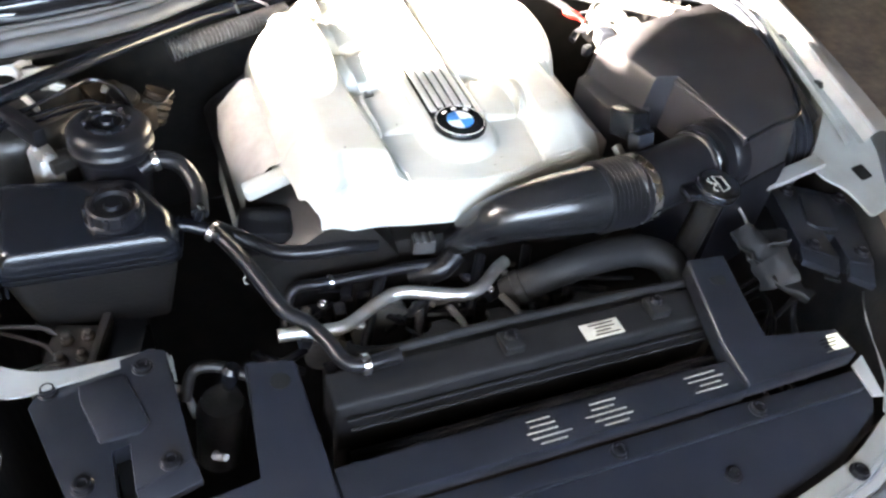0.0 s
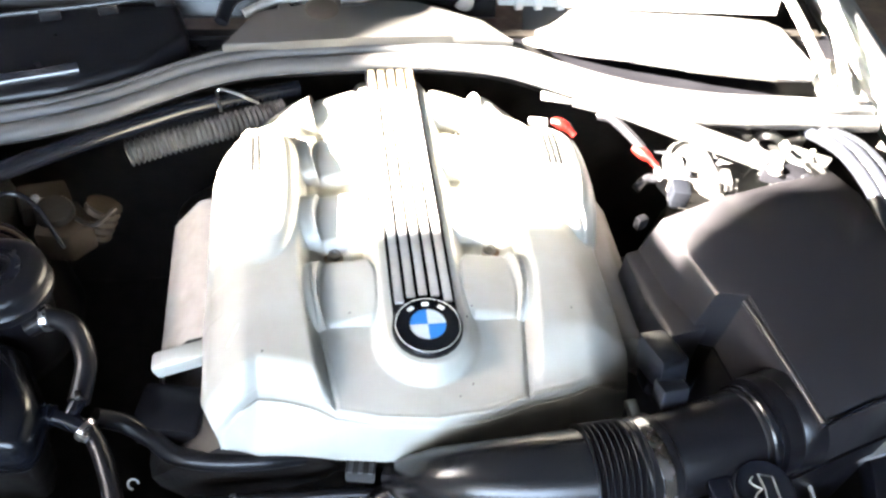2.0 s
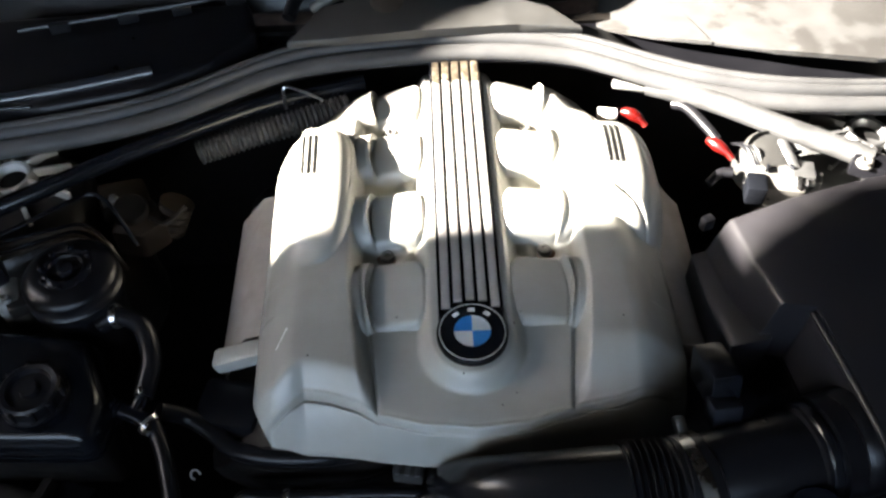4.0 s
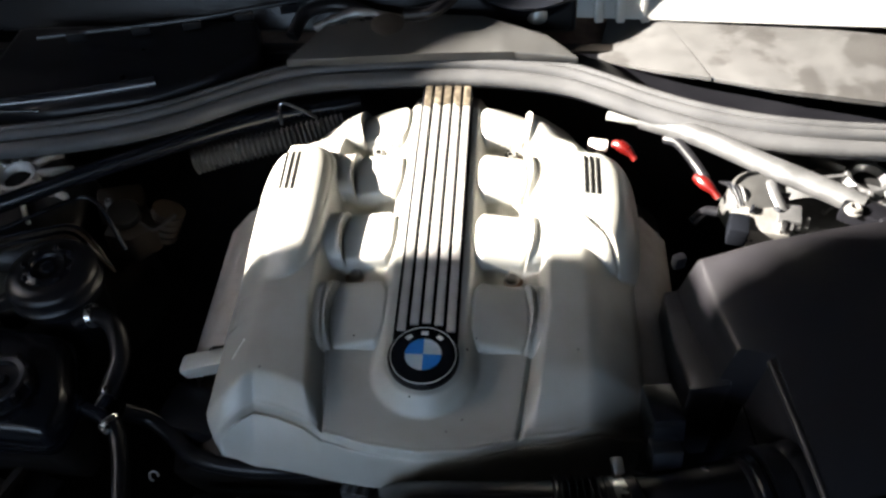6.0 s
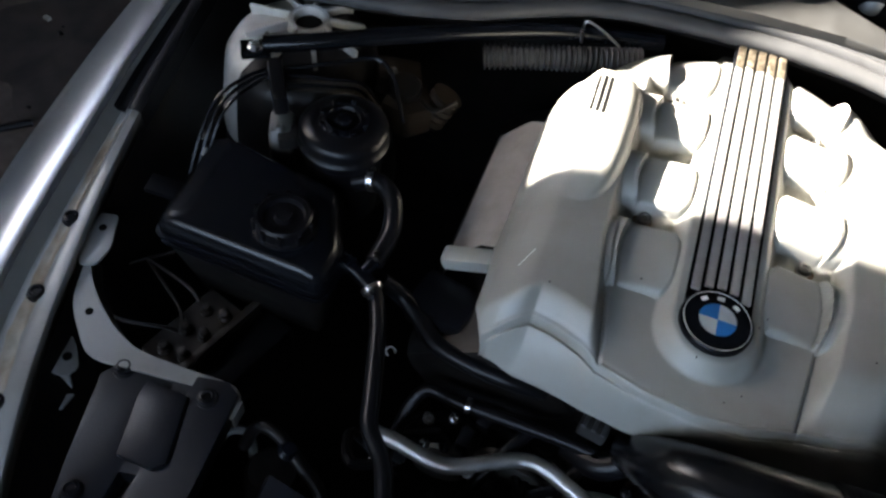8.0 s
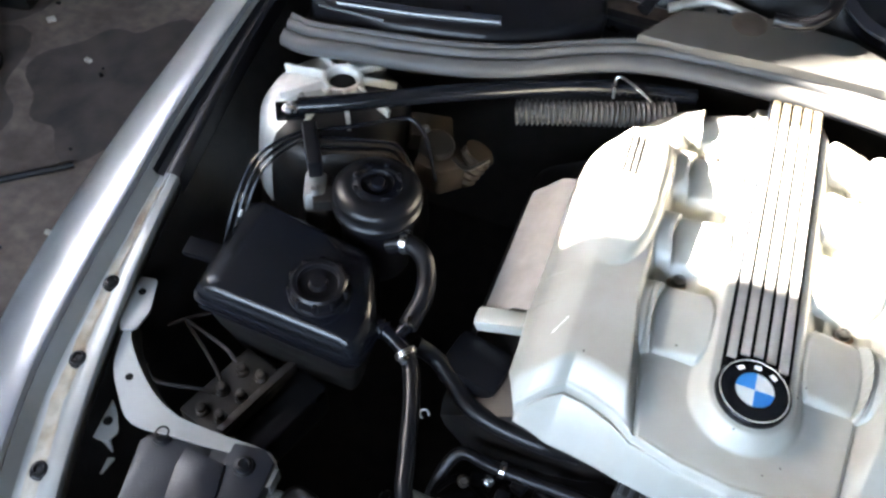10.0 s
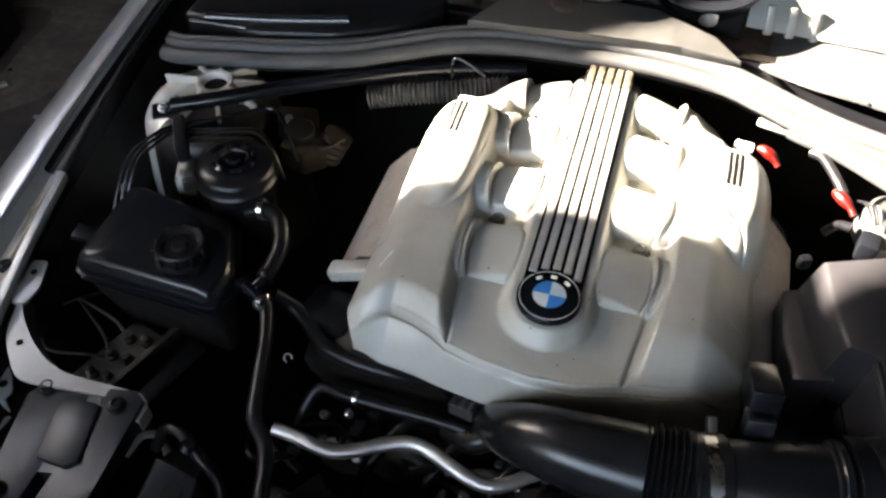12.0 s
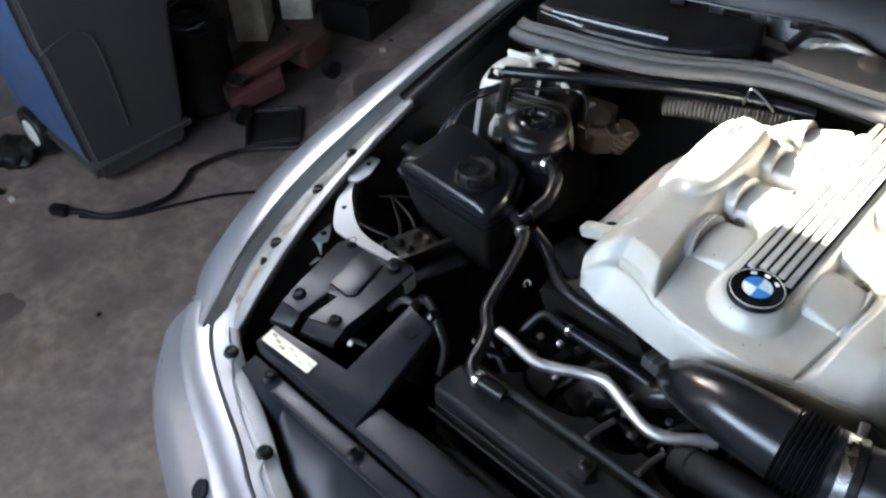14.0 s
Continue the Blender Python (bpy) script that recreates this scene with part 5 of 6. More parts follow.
for x, z, r in ((-0.16, 0.63, 0.05), (-0.02, 0.60, 0.06), (0.13, 0.64, 0.045), (-0.25, 0.6, 0.035)):
    part("pulley", lathe([(r * 0.4, 0), (r, 0.002), (r, 0.008), (r * 0.9, 0.012), (r, 0.016), (r, 0.024), (r * 0.35, 0.026), (0, 0.026)], (x, -0.125, z), (0, -1, 0), 32), CAST, eng)
part("water_outlet", tube([(-0.10, -0.10, 0.69), (-0.06, -0.12, 0.71), (-0.03, -0.11, 0.73)], 0.018, 14), BLACK, eng)
plug = part("plug", box((-0.082, -0.094, 0.748), (0.036, 0.024, 0.026), 0.004, (0, 0, -10)), CONDUIT, eng, "grey wiring plug")
for k in range(3):
    part("rib", box((-0.094 + 0.012 * k, -0.094 - 0.002 * k, 0.7625), (0.005, 0.022, 0.004), 0.001, (0, 0, -10)), DIMMED_ALLOY, plug)
for x in (-0.077, 0.009):
    part("strut", tube([(x, -0.205, 0.715), (x - 0.002, -0.24, 0.732), (x - 0.003, -0.272, 0.742)], 0.0055, 8, 4), CONDUIT, eng, "grey shroud strut")
random.seed(9)
for k in range(14):
    x = random.uniform(-0.3, 0.2)
    y = random.uniform(-0.2, -0.08)
    z = random.uniform(0.64, 0.70)
    part("cable", tube([(x, y, z), (x + random.uniform(-0.05, 0.05), y - 0.03, z + 0.02), (x + random.uniform(-0.08, 0.08), y + 0.02, z - 0.01), (x + random.uniform(-0.1, 0.1), y, z - 0.05)], random.uniform(0.003, 0.007), 8), BLACK, eng)

random.seed(31)
for k in range(22):
    x, y, z = random.uniform(-0.33, 0.10), random.uniform(-0.21, -0.10), random.uniform(0.64, 0.695)
    bolt("bolt", (x, y, z), eng, random.uniform(0.004, 0.007), random.choice((STEEL, CAST, BLACK, DIRTY_METAL)), (random.uniform(-0.6, 0.6), -0.5, 1))
for k in range(9):
    x, y, z = random.uniform(-0.32, 0.06), random.uniform(-0.20, -0.09), random.uniform(0.65, 0.70)
    plug = part("plug", box((x, y, z), (0.028, 0.018, 0.016), 0.003, (random.uniform(-30, 30), 0, random.uniform(0, 90))), random.choice((BLACK, DUSTY, ENGINE)), eng)
    part("lead", tube([(x, y, z), (x + random.uniform(-0.04, 0.04), y + 0.02, z - 0.01), (x + random.uniform(-0.08, 0.08), y + 0.05, z - 0.04)], 0.0035, 8), BLACK, plug)
for k in range(4):
    x = -0.21 + 0.085 * k
    part("hose", tube([(x, -0.20, 0.60), (x + 0.01, -0.185, 0.65), (x + 0.03, -0.15, 0.685), (x + 0.06, -0.10, 0.70)], 0.009, 10), RUBBER, eng)

# ---- cowl ----
SEAL_LINE = spline([(-0.765, 0.372, 0.890), (-0.72, 0.353, 0.902), (-0.655, 0.354, 0.911), (-0.57, 0.364, 0.916), (-0.485, 0.380, 0.920), (-0.405, 0.408, 0.923), (-0.345, 0.440, 0.926), (-0.27, 0.476, 0.930), (-0.20, 0.494, 0.933), (-0.12, 0.501, 0.935), (0.0, 0.505, 0.937), (0.10, 0.499, 0.937), (0.18, 0.485, 0.935), (0.235, 0.463, 0.932), (0.30, 0.432, 0.927), (0.37, 0.406, 0.922), (0.46, 0.384, 0.918), (0.56, 0.376, 0.913), (0.65, 0.379, 0.906), (0.73, 0.383, 0.896), (0.80, 0.395, 0.884)], 6)
cowl = thing("cowl_seal", (0, 0.45, 0.8), "weathered ribbed rubber seal along the cowl", "rubber seal")
prof = [(-0.010, -0.027), (-0.015, -0.024), (-0.0175, -0.018), (-0.016, -0.010), (-0.012, -0.0065), (-0.003, -0.0035), (0.003, -0.0035), (0.0045, -0.006), (0.0055, -0.0085), (0.0070, -0.0085), (0.0080, -0.003), (0.010, 0.002), (0.015, 0.0045), (0.019, 0.0045), (0.0205, 0.0015), (0.022, 0.0055), (0.026, 0.0075), (0.031, 0.0065), (0.034, 0.001), (0.036, -0.010), (0.036, -0.04)]
part("strip", loft([[(p.x, p.y + dy, p.z + dz) for dy, dz in prof] for p in SEAL_LINE], cap=False, close=False), SEAL, cowl, angle=70)
part("flange", loft([[(p.x, p.y - 0.006, p.z - 0.032), (p.x, p.y + 0.006, p.z - 0.036), (p.x, p.y + 0.03, p.z - 0.06)] for p in SEAL_LINE], cap=False, close=False), DIRTY_METAL, cowl, "sheet metal flange")
cowl_pan = thing("cowl_tray", (0, 0.6, 0.8), "black plastic cowl tray below the windscreen", "cowl tray")
part("tray", loft([[(p.x, p.y + 0.038, p.z - 0.02), (p.x, p.y + 0.07, p.z - 0.03), (p.x, max(0.60, p.y + 0.1), 0.905)] for p in SEAL_LINE], cap=False, close=False), BLACK, cowl_pan)
part("back", box((-0.30, 0.70, 0.97), (1.0, 0.03, 0.16), 0.01, (-30, 0, 0)), BLACK, cowl_pan)
part("clip_rail", tube([(-0.66, 0.545, 0.962), (-0.43, 0.590, 0.966), (-0.33, 0.620, 0.968), (-0.23, 0.655, 0.968)], 0.004, 8), DUSTY, cowl_pan)
for x, y in ((-0.60, 0.557), (-0.50, 0.577), (-0.42, 0.593), (-0.34, 0.618), (-0.27, 0.642)):
    part("clip", box((x, y - 0.004, 0.958), (0.03, 0.008, 0.016), 0.002, (0, 0, 15)), BLACK, cowl_pan)
part("middle_plate", slab([(-0.250, 0.500), (-0.163, 0.506), (-0.03, 0.516), (0.10, 0.520), (0.196, 0.508), (0.150, 0.556), (0.05, 0.600), (-0.06, 0.606), (-0.20, 0.575)], lambda x, y: 0.955 + 0.15 * (y - 0.51), 0.014, 0.003), CONDUIT, cowl_pan, "grey middle plate")
filt = thing("cabin_filter_housing", (-0.5, 0.5, 0.85), "black plastic cabin filter housing with a bright edge", "filter housing")
part("housing", slab([(-0.74, 0.41), (-0.60, 0.40), (-0.46, 0.43), (-0.36, 0.48), (-0.30, 0.54), (-0.32, 0.62), (-0.72, 0.60)], lambda x, y: 0.934 + 0.10 * (y - 0.44), 0.07, 0.014, 3), BLACK, filt)
part("trim_line", tube([(-0.715, 0.397, 0.929), (-0.66, 0.399, 0.930), (-0.611, 0.402, 0.930)], 0.0028, 8), GLOSS, filt, "thin shiny lower edge")
part("edge", tube([(-0.69, 0.412, 0.932), (-0.57, 0.434, 0.934), (-0.448, 0.466, 0.936)], 0.011, 16), GLOSS, filt)
pale = thing("cowl_cover", (0.45, 0.55, 0.85), "sun-bleached dirty plastic cowl cover plate", "cowl cover")
part("plate", slab([(0.335, 0.660), (0.467, 0.656), (0.681, 0.623), (0.705, 0.60), (0.715, 0.47), (0.69, 0.447), (0.631, 0.449), (0.483, 0.475), (0.394, 0.498)], lambda x, y: 0.926 - 0.02 * (x - 0.4), 0.008, 0.003, 3), PALE, pale)
# left end sloped sunward, its shape imitating the bright sunlit wedge
facet = []
for k in np.linspace(0, 1, 9):
    edge = [Vector((0.340, 0.662, 0)).lerp(Vector((0.255, 0.690, 0)), k).lerp(Vector((0.393, 0.497, 0)).lerp(Vector((0.232, 0.580, 0)), k) + Vector((0, -0.012 * math.sin(math.pi * k), 0)), f) for f in np.linspace(0, 1, 7)]
    high = 0.9272 - 0.022 * k ** 1.7
    facet.append([(p.x, p.y, high) for p in edge] + [(p.x, p.y, high - 0.006) for p in reversed(edge)])
part("sunward_end", loft(facet), PALE, pale, "rounded end sloped sunward to imitate a sunlit wedge")
part("shelf", loft([[(0.20, 0.655, 0.93), (0.70, 0.625, 0.93)], [(0.20, 0.675, 0.96), (0.71, 0.648, 0.96)], [(0.21, 0.715, 1.00), (0.72, 0.70, 1.0)], [(0.22, 0.80, 1.05), (0.73, 0.79, 1.05)]], cap=False, close=False), PRIMER, pale, "bright upper shelf")
for x in (0.235, 0.27, 0.31):
    part("tab", box((x, 0.662, 0.945), (0.014, 0.012, 0.05), 0.003, (-20, 0, 10)), PRIMER, pale)
hinge = thing("bonnet_hinge", (0.73, 0.6, 0.85), "bare metal bonnet hinge arms in the sun", "hinge")
part("arm", tube([(0.695, 0.71, 0.99), (0.715, 0.60, 0.955), (0.722, 0.49, 0.925), (0.73, 0.43, 0.90)], 0.011, 10, 6, 0.5), PRIMER, hinge)
part("second_arm", tube([(0.79, 0.70, 0.97), (0.775, 0.56, 0.945), (0.745, 0.42, 0.91)], 0.010, 10, 6, 0.5), PRIMER, hinge)
part("plate", slab([(0.70, 0.42), (0.78, 0.41), (0.79, 0.52), (0.72, 0.53)], 0.905, 0.006, 0.002), PRIMER, hinge)
bolt("bolt", (0.745, 0.46, 0.905), hinge, 0.008, STEEL)
linkage = thing("wiper_linkage", (-0.1, 0.64, 0.9), "wiper linkage arms and pivot", "wiper linkage")
part("arm", tube([(-0.255, 0.575, 0.945), (-0.235, 0.615, 0.965), (-0.18, 0.630, 0.968), (-0.11, 0.600, 0.960)], 0.011, 12), BLACK, linkage)
part("link", tube([(-0.22, 0.59, 0.95), (-0.16, 0.612, 0.965), (-0.10, 0.60, 0.965), (-0.06, 0.60, 0.955)], 0.008, 10), CAST, linkage)
part("link_end", box((-0.155, 0.585, 0.950), (0.02, 0.05, 0.02), 0.005, (0, 0, 10)), DIRTY_METAL, linkage)
part("motor", lathe([(0.025, 0), (0.028, 0.01), (0.028, 0.03), (0.02, 0.035), (0, 0.035)], (-0.10, 0.585, 0.935), (0, -0.2, 1), 20), DIRTY_METAL, linkage)
part("pivot", lathe([(0.016, 0), (0.016, 0.02), (0.01, 0.03), (0, 0.03)], (0.135, 0.63, 0.945), (0, -0.2, 1), 24), ALLOY, linkage)
part("pivot_arm", tube([(0.14, 0.635, 0.965), (0.18, 0.67, 0.98), (0.22, 0.70, 0.99)], 0.010, 12), ALLOY, linkage)
motor = thing("wiper_motor_cover", (0.12, 0.72, 0.95), "large round dark motor cover below the windscreen", "motor cover")
part("dish", lathe([(0.060, -0.05), (0.095, -0.035), (0.106, -0.008), (0.108, 0.0), (0.104, 0.003), (0.09, 0.004), (0, 0.010)], (0.118, 0.712, 1.0), (0, -0.25, 1), 48), BLACK_SATIN, motor)
part("rim", lathe([(0.1075, -0.003), (0.1095, 0.0), (0.1085, 0.003), (0.105, 0.004)], (0.118, 0.712, 1.0), (0, -0.25, 1), 48), DUSTY, motor, "worn rim")
part("wiper_arm", tube([(-0.07, 0.575, 0.985), (-0.03, 0.572, 0.992), (0.0, 0.600, 0.998), (0.012, 0.645, 1.0)], 0.010, 12), BLACK, motor, "curved black arm")
wind = solo("windscreen", loft([[(x, 0.74 + 0.10 * (x / 0.7) ** 2, 1.03), (x * 0.95, 1.25 + 0.08 * (x / 0.7) ** 2, 1.40)] for x in np.linspace(-0.72, 0.72, 13)], cap=False, close=False), GLASS_DARK, (0, 0.9, 1.0), "dark curved car windscreen", "windscreen")

# ---- right side fittings ----
valve = thing("vacuum_valve", (0.44, 0.3, 0.8), "silver and black vacuum valve with a red cap", "valve")
part("housing", lathe([(0.040, -0.05), (0.041, -0.004), (0.037, 0.002), (0.036, -0.002), (0.030, -0.002), (0.029, 0.004), (0.012, 0.007), (0, 0.007)], (0.432, 0.282, 0.893), (0.1, -0.25, 1), 36), CONDUIT, valve)
for k in range(6):
    a = k * math.pi / 3
    part("rib", box((0.432 + 0.033 * math.cos(a), 0.282 + 0.033 * math.sin(a), 0.895), (0.012, 0.004, 0.006), 0.001, (0, 0, math.degrees(a))), DUSTY, valve)
part("body", box((0.430, 0.248, 0.868), (0.075, 0.050, 0.044), 0.010, (10, 0, -12)), CAST, valve, "pale metal valve body")
part("connector", box((0.397, 0.232, 0.878), (0.026, 0.034, 0.030), 0.004, (0, 0, -12)), BLACK_SATIN, valve, "black plug")
part("cross_strap", tube([(0.448, 0.300, 0.900), (0.446, 0.284, 0.905), (0.452, 0.262, 0.898), (0.462, 0.240, 0.885)], 0.0075, 10, 5, 0.5), DIMMED_ALLOY, valve, "bright metal strap")
for k in range(4):
    part("terminal", box((0.452 + 0.011 * k, 0.228 + 0.004 * k, 0.886 - 0.002 * k), (0.007, 0.018, 0.016), 0.002, (15, 0, -20)), (STEEL, DIMMED_ALLOY)[k % 2], valve)
part("bracket", slab([(0.445, 0.235), (0.475, 0.23), (0.482, 0.262), (0.455, 0.268)], 0.895, 0.012, 0.003), DIMMED_ALLOY, valve, "bare metal bracket")
part("red_plug", tube([(0.352, 0.322, 0.888), (0.360, 0.312, 0.889), (0.372, 0.298, 0.887), (0.380, 0.286, 0.882)], lambda t: 0.005 + 0.004 * math.sin(math.pi * min(1, t * 1.3)), 12), RED, valve, "red plastic plug")
part("hose", tube([(0.322, 0.405, 0.885), (0.337, 0.388, 0.892), (0.355, 0.345, 0.892), (0.366, 0.318, 0.888)], 0.0075, 10), RUBBER, valve)
part("stub", tube([(0.345, 0.262, 0.86), (0.362, 0.272, 0.87), (0.378, 0.268, 0.874)], 0.007, 10), RUBBER, valve)
for k in range(4):
    part("wire", tube([(0.385 + 0.006 * k, 0.315, 0.885), (0.392 + 0.005 * k, 0.295 - 0.004 * k, 0.897 + 0.002 * k), (0.400 + 0.004 * k, 0.262, 0.890), (0.405 + 0.006 * k, 0.225, 0.862)], 0.0022, 6), (RUBBER, DUSTY, RUBBER, DIMMED_ALLOY)[k], valve)
redcap = thing("red_terminal_cap", (0.262, 0.397, 0.85), "red plastic terminal cap near the bulkhead", "terminal cap")
part("cap", tube([(0.246, 0.402, 0.878), (0.255, 0.396, 0.880), (0.268, 0.387, 0.877), (0.278, 0.376, 0.870)], lambda t: 0.005 + 0.004 * math.sin(math.pi * min(1, t * 1.2)), 12), RED, redcap)
part("tab", box((0.225, 0.405, 0.872), (0.03, 0.018, 0.012), 0.004, (0, 0, -10)), LABEL_WHITE, redcap, "pale tab")
ground = thing("seal_clip", (0.26, 0.47, 0.85), "pale metal clip under the cowl seal", "clip")
part("clip", box((0.265, 0.455, 0.885), (0.05, 0.02, 0.008), 0.003, (0, 0, -15)), PRIMER, ground)
harness = thing("wiring_harness", (0.68, 0.1, 0.7), "thick taped wiring harness beside the airbox", "wiring")
for k in range(3):
    part("loom", tube([(0.665 + 0.02 * k, 0.38, 0.87), (0.675 + 0.02 * k, 0.28, 0.90), (0.69 + 0.02 * k, 0.17, 0.88), (0.685 + 0.018 * k, 0.05, 0.83), (0.66 + 0.02 * k, -0.06, 0.78), (0.60, -0.12, 0.70)], 0.010 + 0.002 * (k % 2), 10), DUSTY, harness)
random.seed(21)
for k in range(9):
    x, y = random.uniform(0.36, 0.5), random.uniform(-0.36, -0.26)
    part("wire", tube([(x, y + 0.06, 0.60), (x + random.uniform(-0.03, 0.03), y + 0.03, 0.66), (x + random.uniform(-0.05, 0.06), y - 0.02, 0.675), (x + random.uniform(-0.06, 0.06), y - 0.06, 0.65), (x + 0.03, y - 0.1, 0.58)], random.uniform(0.003, 0.007), 8), RUBBER, harness)

torn = thing("torn_plastic_panel", (0.36, -0.27, 0.7), "torn crumpled black plastic panel below the washer cap", "plastic panel")
random.seed(8)
for (x, y), z, turn in (((0.345, -0.275), 0.80, (25, 10, 20)), ((0.385, -0.262), 0.79, (-15, 25, 50)), ((0.375, -0.305), 0.765, (30, -20, -15)), ((0.40, -0.335), 0.745, (10, 30, 30))):
    sheet = bmesh.new()
    bmesh.ops.create_grid(sheet, x_segments=7, y_segments=7, size=0.032)
    for q in sheet.verts:
        q.co.z = 0.008 * math.sin(90 * q.co.x + 40 * q.co.y) + random.uniform(-0.003, 0.003)
        q.co.x += random.uniform(-0.003, 0.003)
    bmesh.ops.solidify(sheet, geom=sheet.faces[:], thickness=0.003)
    bmesh.ops.transform(sheet, matrix=pose(x, y, z, *turn), verts=sheet.verts)
    part("shred", sheet, MATT_BLACK, torn)
torn.location = (0.43, -0.262, 0.685)
stay = thing("headlight_stay", (0.5, -0.18, 0.75), "bent silver sheet metal stay beside the washer cap", "stay")
part("arm", slab(rounded([(0.440, -0.140), (0.452, -0.122), (0.480, -0.138), (0.560, -0.126), (0.672, -0.098), (0.684, -0.126), (0.560, -0.154), (0.480, -0.166), (0.450, -0.172)], 0.006, 3), lambda x, y: 0.795 - 0.02 * (x - 0.44), 0.010, 0.003), PRIMER, stay)
part("pin", tube([(0.452, -0.172, 0.780), (0.456, -0.20, 0.765), (0.450, -0.235, 0.745)], 0.0028, 8), CAST, stay)


# ---- garage things ----
wbin = thing("wheelie_bin", (-2.35, 0.03, 0), "dark blue-grey plastic wheelie bin beside the wall", "bin")
secs = []
for z, g in ((0.06, 0.0), (0.12, 0.004), (0.16, 0.012), (0.55, 0.045), (0.60, 0.060), (1.0, 0.085), (1.04, 0.10)):
    secs.append([(-2.075 + g, -0.155 - g, z), (-2.075 + g, 0.185 + g, z), (-2.58 - g * 0.3, 0.185 + g, z), (-2.58 - g * 0.3, -0.155 - g, z)])
bb = loft(secs)
bmesh.ops.bevel(bb, geom=[e for e in bb.edges if abs(e.verts[0].co.z - e.verts[1].co.z) > 0.01], offset=0.02, segments=3, affect="EDGES")
part("tub", bb, BIN, wbin)
part("blue_side", loft([[(-2.095 + g, -0.159 - g, z), (-2.56 - g * 0.3, -0.159 - g, z)] for z, g in ((0.16, 0.012), (0.55, 0.045), (0.60, 0.060), (1.0, 0.085))], cap=False, close=False), BIN_BLUE, wbin, "blue side of the bin")
part("base_rim", box((-2.32, 0.015, 0.125), (0.53, 0.385, 0.018), 0.006), BIN, wbin)
part("moulding", tube([(-2.02, -0.20, 0.575), (-2.018, -0.14, 0.60), (-2.016, -0.08, 0.605), (-2.018, -0.04, 0.56), (-2.036, -0.02, 0.40), (-2.055, -0.01, 0.22)], 0.004, 8), BIN, wbin)
part("lid", box((-2.34, 0.015, 1.07), (0.66, 0.60, 0.05), 0.02), BIN, wbin)
for y in (-0.175, 0.205):
    wh = part("wheel", lathe([(0.02, -0.02), (0.09, -0.02), (0.095, -0.01), (0.095, 0.01), (0.09, 0.02), (0.02, 0.02)], (-2.46, y, 0.095), (0, 1, 0), 28), RUBBER, wbin)
    part("hub", lathe([(0.05, -0.024), (0.05, 0.024)], (-2.46, y, 0.095), (0, 1, 0), 20), LABEL_WHITE, wh, "pale hub")
jack = thing("floor_jack", (-2.14, 0.54, 0), "low dirty red trolley jack on the floor", "floor jack")
part("frame", slab([(-2.21, 0.43), (-2.08, 0.39), (-2.04, 0.60), (-2.20, 0.70)], lambda x, y: 0.11 + 0.10 * (y - 0.4), 0.07, 0.015), RED_PAINT, jack)
part("arm", box((-2.14, 0.60, 0.15), (0.07, 0.30, 0.04), 0.012, (10, 0, -8)), RED_PAINT, jack)
part("rear_housing", box((-2.15, 0.80, 0.12), (0.12, 0.14, 0.10), 0.02, (0, 0, 10)), RED_PAINT, jack)
part("saddle", lathe([(0.03, 0), (0.04, 0.01), (0.04, 0.02), (0, 0.022)], (-2.13, 0.46, 0.13), (0, 0, 1), 20), ENGINE, jack)
for x, y in ((-2.23, 0.45), (-2.07, 0.41), (-2.23, 0.84), (-2.06, 0.84)):
    part("wheel", lathe([(0.0, -0.018), (0.038, -0.018), (0.042, 0), (0.038, 0.018), (0, 0.018)], (x, y, 0.042), (1, 0, 0), 20), ENGINE, jack)
coil = thing("hose_coil", (-2.30, 0.42, 0), "black drum with tangled black cable wound on top", "hose coil")
part("drum", lathe([(0.13, 0), (0.14, 0.02), (0.13, 0.04), (0.12, 0.26), (0.13, 0.28), (0.13, 0.30), (0, 0.30)], (-2.31, 0.42, 0), (0, 0, 1), 36), ENGINE, coil)
random.seed(12)
for k in range(9):
    tx, ty, r = random.uniform(-0.25, 0.25), random.uniform(-0.25, 0.25), random.uniform(0.07, 0.12)
    part("loop", tube([(-2.30 + r * math.cos(a), 0.42 + r * math.sin(a), 0.33 + 0.006 * k + tx * r * math.cos(a) + ty * r * math.sin(a)) for a in np.linspace(0, 2 * math.pi, 15)], 0.006, 8, 3), RUBBER, coil)
tray = thing("drip_tray", (-1.95, 0.46, 0), "black oily drip tray on the floor", "drip tray")
TRAY = [(-2.10, 0.46), (-1.97, 0.60), (-1.81, 0.47), (-1.915, 0.32)]
part("base", slab(TRAY, 0.012, 0.012, 0.002), ENGINE, tray)
for a, b in zip(TRAY, TRAY[1:] + TRAY[:1]):
    part("rim", tube([(*a, 0.02), (*b, 0.02)], 0.011, 8), ENGINE, tray)
fh = thing("floor_hose", (-1.95, -0.05, 0), "black hose lying on the garage floor", "hose")
part("hose", tube([(-2.07, -0.29, 0.02), (-2.02, -0.255, 0.02), (-1.94, -0.205, 0.02), (-1.885, -0.04, 0.02), (-1.92, 0.06, 0.02), (-1.955, 0.12, 0.02), (-1.92, 0.28, 0.02), (-1.80, 0.42, 0.02), (-1.6, 0.6, 0.02)], 0.010, 10), RUBBER, fh)
part("second_hose", tube([(-2.03, -0.275, 0.012), (-1.93, -0.19, 0.012), (-1.83, 0.0, 0.012), (-1.76, 0.12, 0.012), (-1.6, 0.3, 0.012)], 0.006, 8), RUBBER, fh)
part("nozzle", box((-2.085, -0.31, 0.03), (0.06, 0.035, 0.035), 0.008, (0, 0, 30)), ENGINE, fh)
random.seed(3)
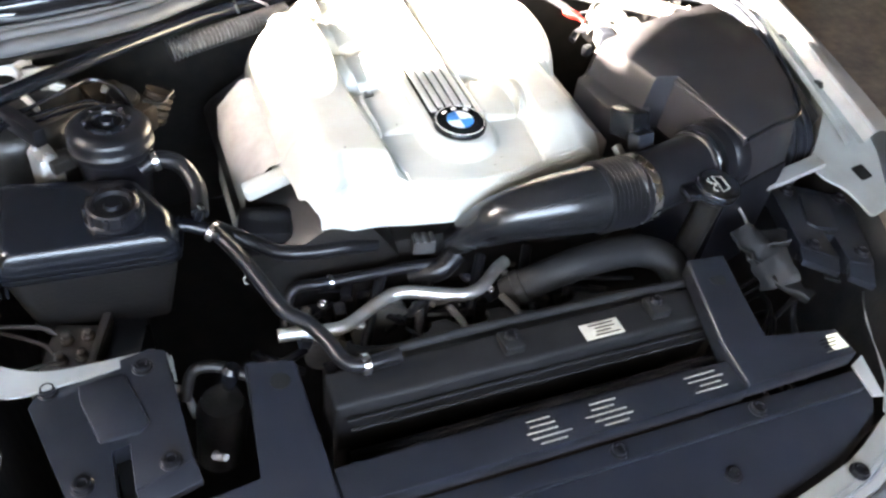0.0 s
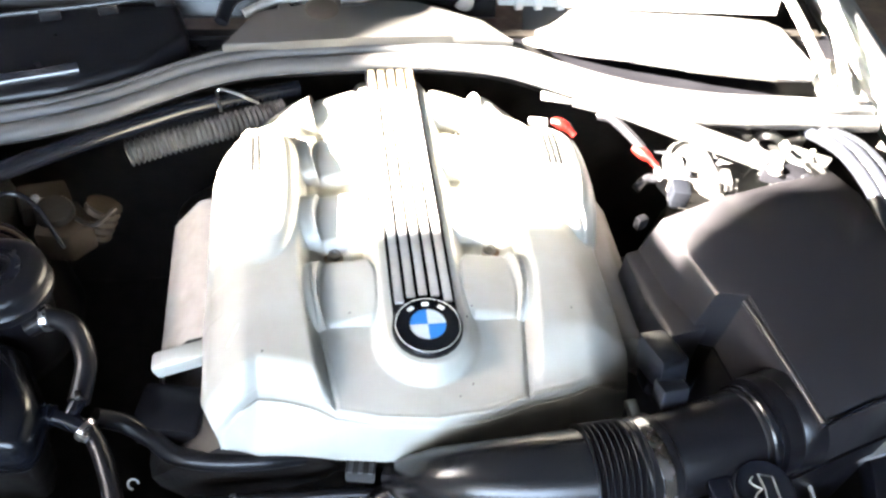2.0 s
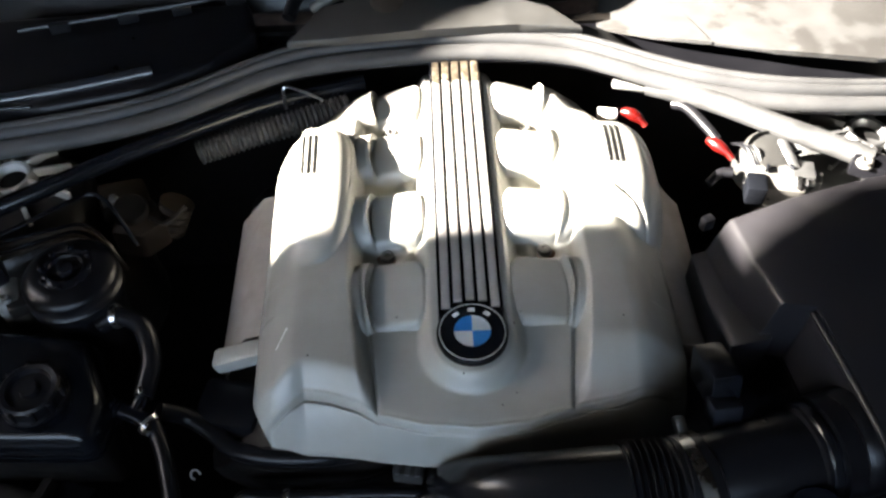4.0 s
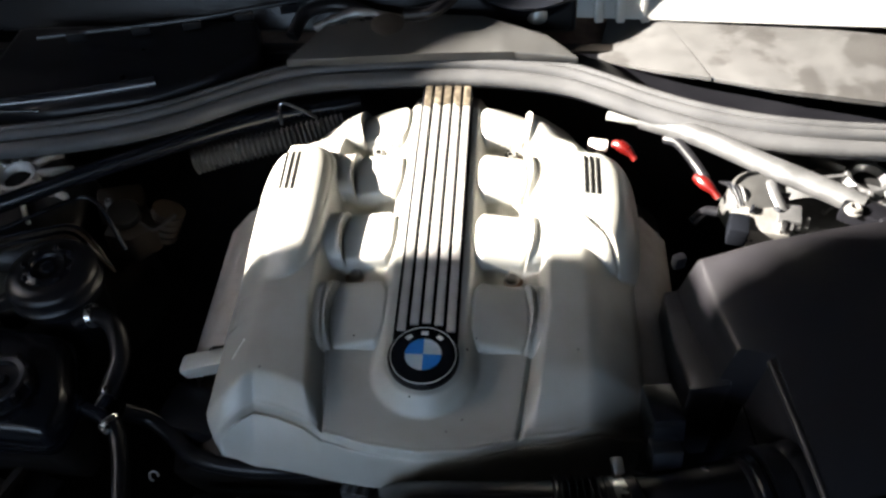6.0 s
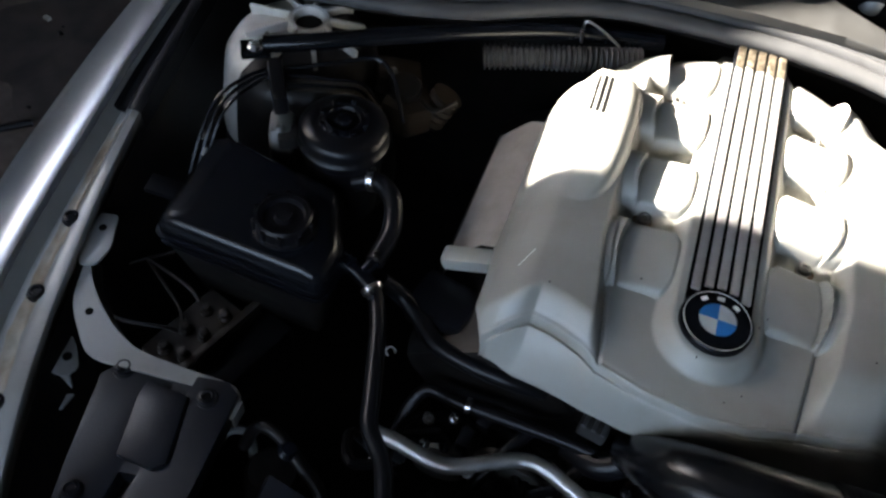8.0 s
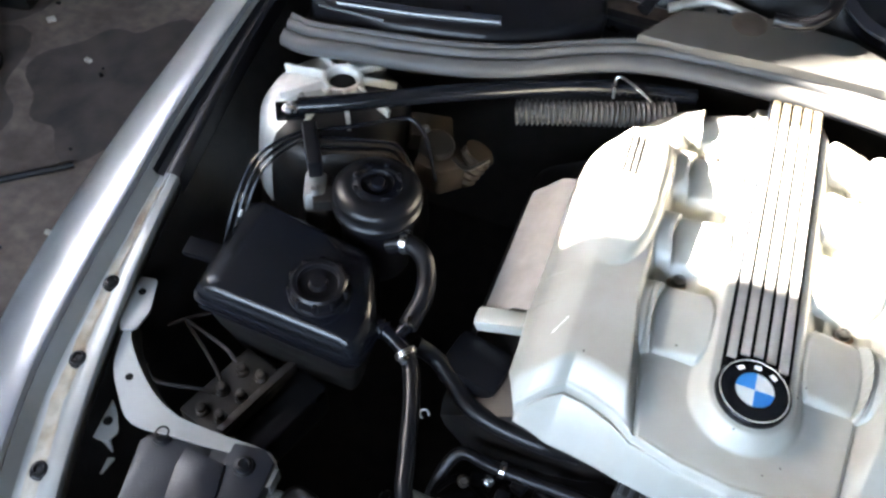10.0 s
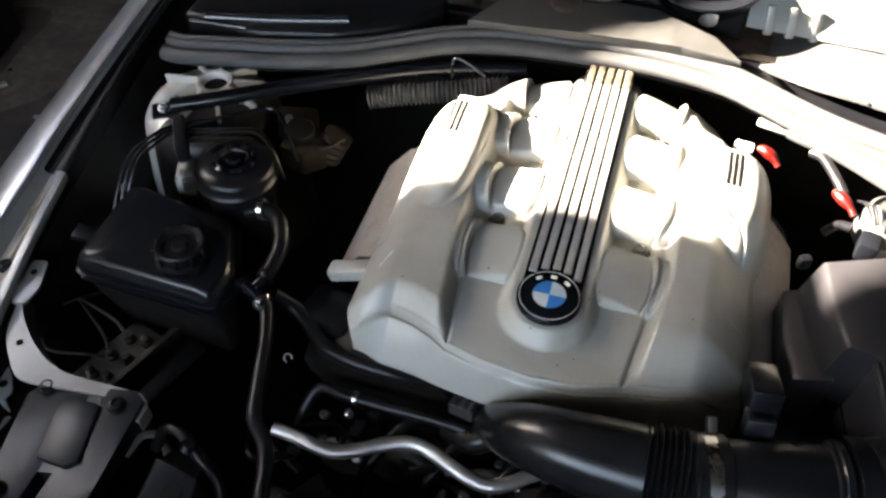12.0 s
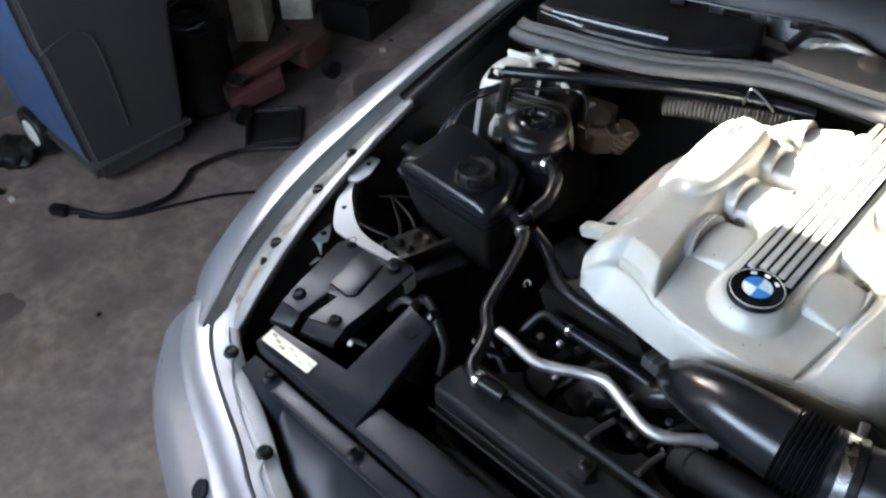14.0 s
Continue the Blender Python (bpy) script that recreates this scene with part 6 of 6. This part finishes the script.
for at, size, turn in (((-2.60, 0.87, 0.15), (0.14, 0.20, 0.30), 44), ((-2.60, 1.12, 0.14), (0.14, 0.19, 0.28), 42), ((-2.62, 1.38, 0.17), (0.15, 0.24, 0.34), 20)):
    crate = thing("storage_box", (at[0], at[1], 0), "stained white box on the floor by the wall", "box", "boxes by the wall")
    part("body", box(at, size, 0.012, (0, 0, turn)), DIRTY_WHITE, crate)
    part("flap", box((at[0], at[1], at[2] + size[2] / 2 + 0.004), (size[0] * 1.04, size[1] * 1.04, 0.012), 0.004, (0, 3, turn)), DIRTY_WHITE, crate)
part_case = thing("tool_case", (-2.3, 1.25, 0), "dark tool case on the floor", "tool case")
part("body", box((-2.30, 1.25, 0.08), (0.26, 0.32, 0.16), 0.02, (0, 0, 12)), ENGINE, part_case)
part("lid", box((-2.30, 1.25, 0.18), (0.265, 0.325, 0.03), 0.012, (0, 0, 12)), BLACK, part_case)
for k in range(26):
    x, y, r = random.uniform(-2.7, -1.5), random.uniform(-0.5, 1.2), random.uniform(0.004, 0.014)
    if -2.62 < x < -2.0 and -0.22 < y < 0.25:
        continue
    solo("debris", box((x, y, r * 0.5), (r * 2, r * 1.4, r), r * 0.3, (0, 0, random.uniform(0, 180))), random.choice((ENGINE, DIRTY_WHITE, ENGINE)), (x, y, 0), "small scrap of debris on the floor", "debris", "floor debris")
random.seed(17)
for cx, cy, rx, ry in ((-2.18, 0.55, 0.34, 0.42), (-2.42, 1.15, 0.30, 0.45), (-1.72, 0.95, 0.22, 0.30), (-1.85, -0.75, 0.10, 0.16)):
    blot = bmesh.new()
    k1, k2 = random.uniform(0, 6), random.uniform(0, 6)
    ring = [blot.verts.new((cx + rx * (1 + 0.16 * math.sin(3 * a + k1) + 0.09 * math.sin(7 * a + k2)) * math.cos(a), cy + ry * (1 + 0.16 * math.sin(3 * a + k1) + 0.09 * math.sin(7 * a + k2)) * math.sin(a), 0.0012)) for a in np.linspace(0, 2 * math.pi, 48, endpoint=False)]
    blot.faces.new(ring)
    solo("oil_stain", blot, OIL, (cx, cy, 0), "dark dried oil stain on the concrete floor", "stain", "oil stains")
rag = thing("rag", (-2.5, -0.2, 0), "dark crumpled rag on the floor by the bin", "rag")
rb = bmesh.new()
bmesh.ops.create_icosphere(rb, subdivisions=3, radius=1.0)
for q in rb.verts:
    k = 1 + 0.25 * math.sin(7 * q.co.x + 3 * q.co.y) * math.cos(5 * q.co.y - 4 * q.co.z)
    q.co = Vector((-2.50 + 0.10 * k * q.co.x, -0.27 + 0.07 * k * q.co.y, max(0.0, 0.035 + 0.04 * k * q.co.z)))
part("cloth", rb, ENGINE, rag)
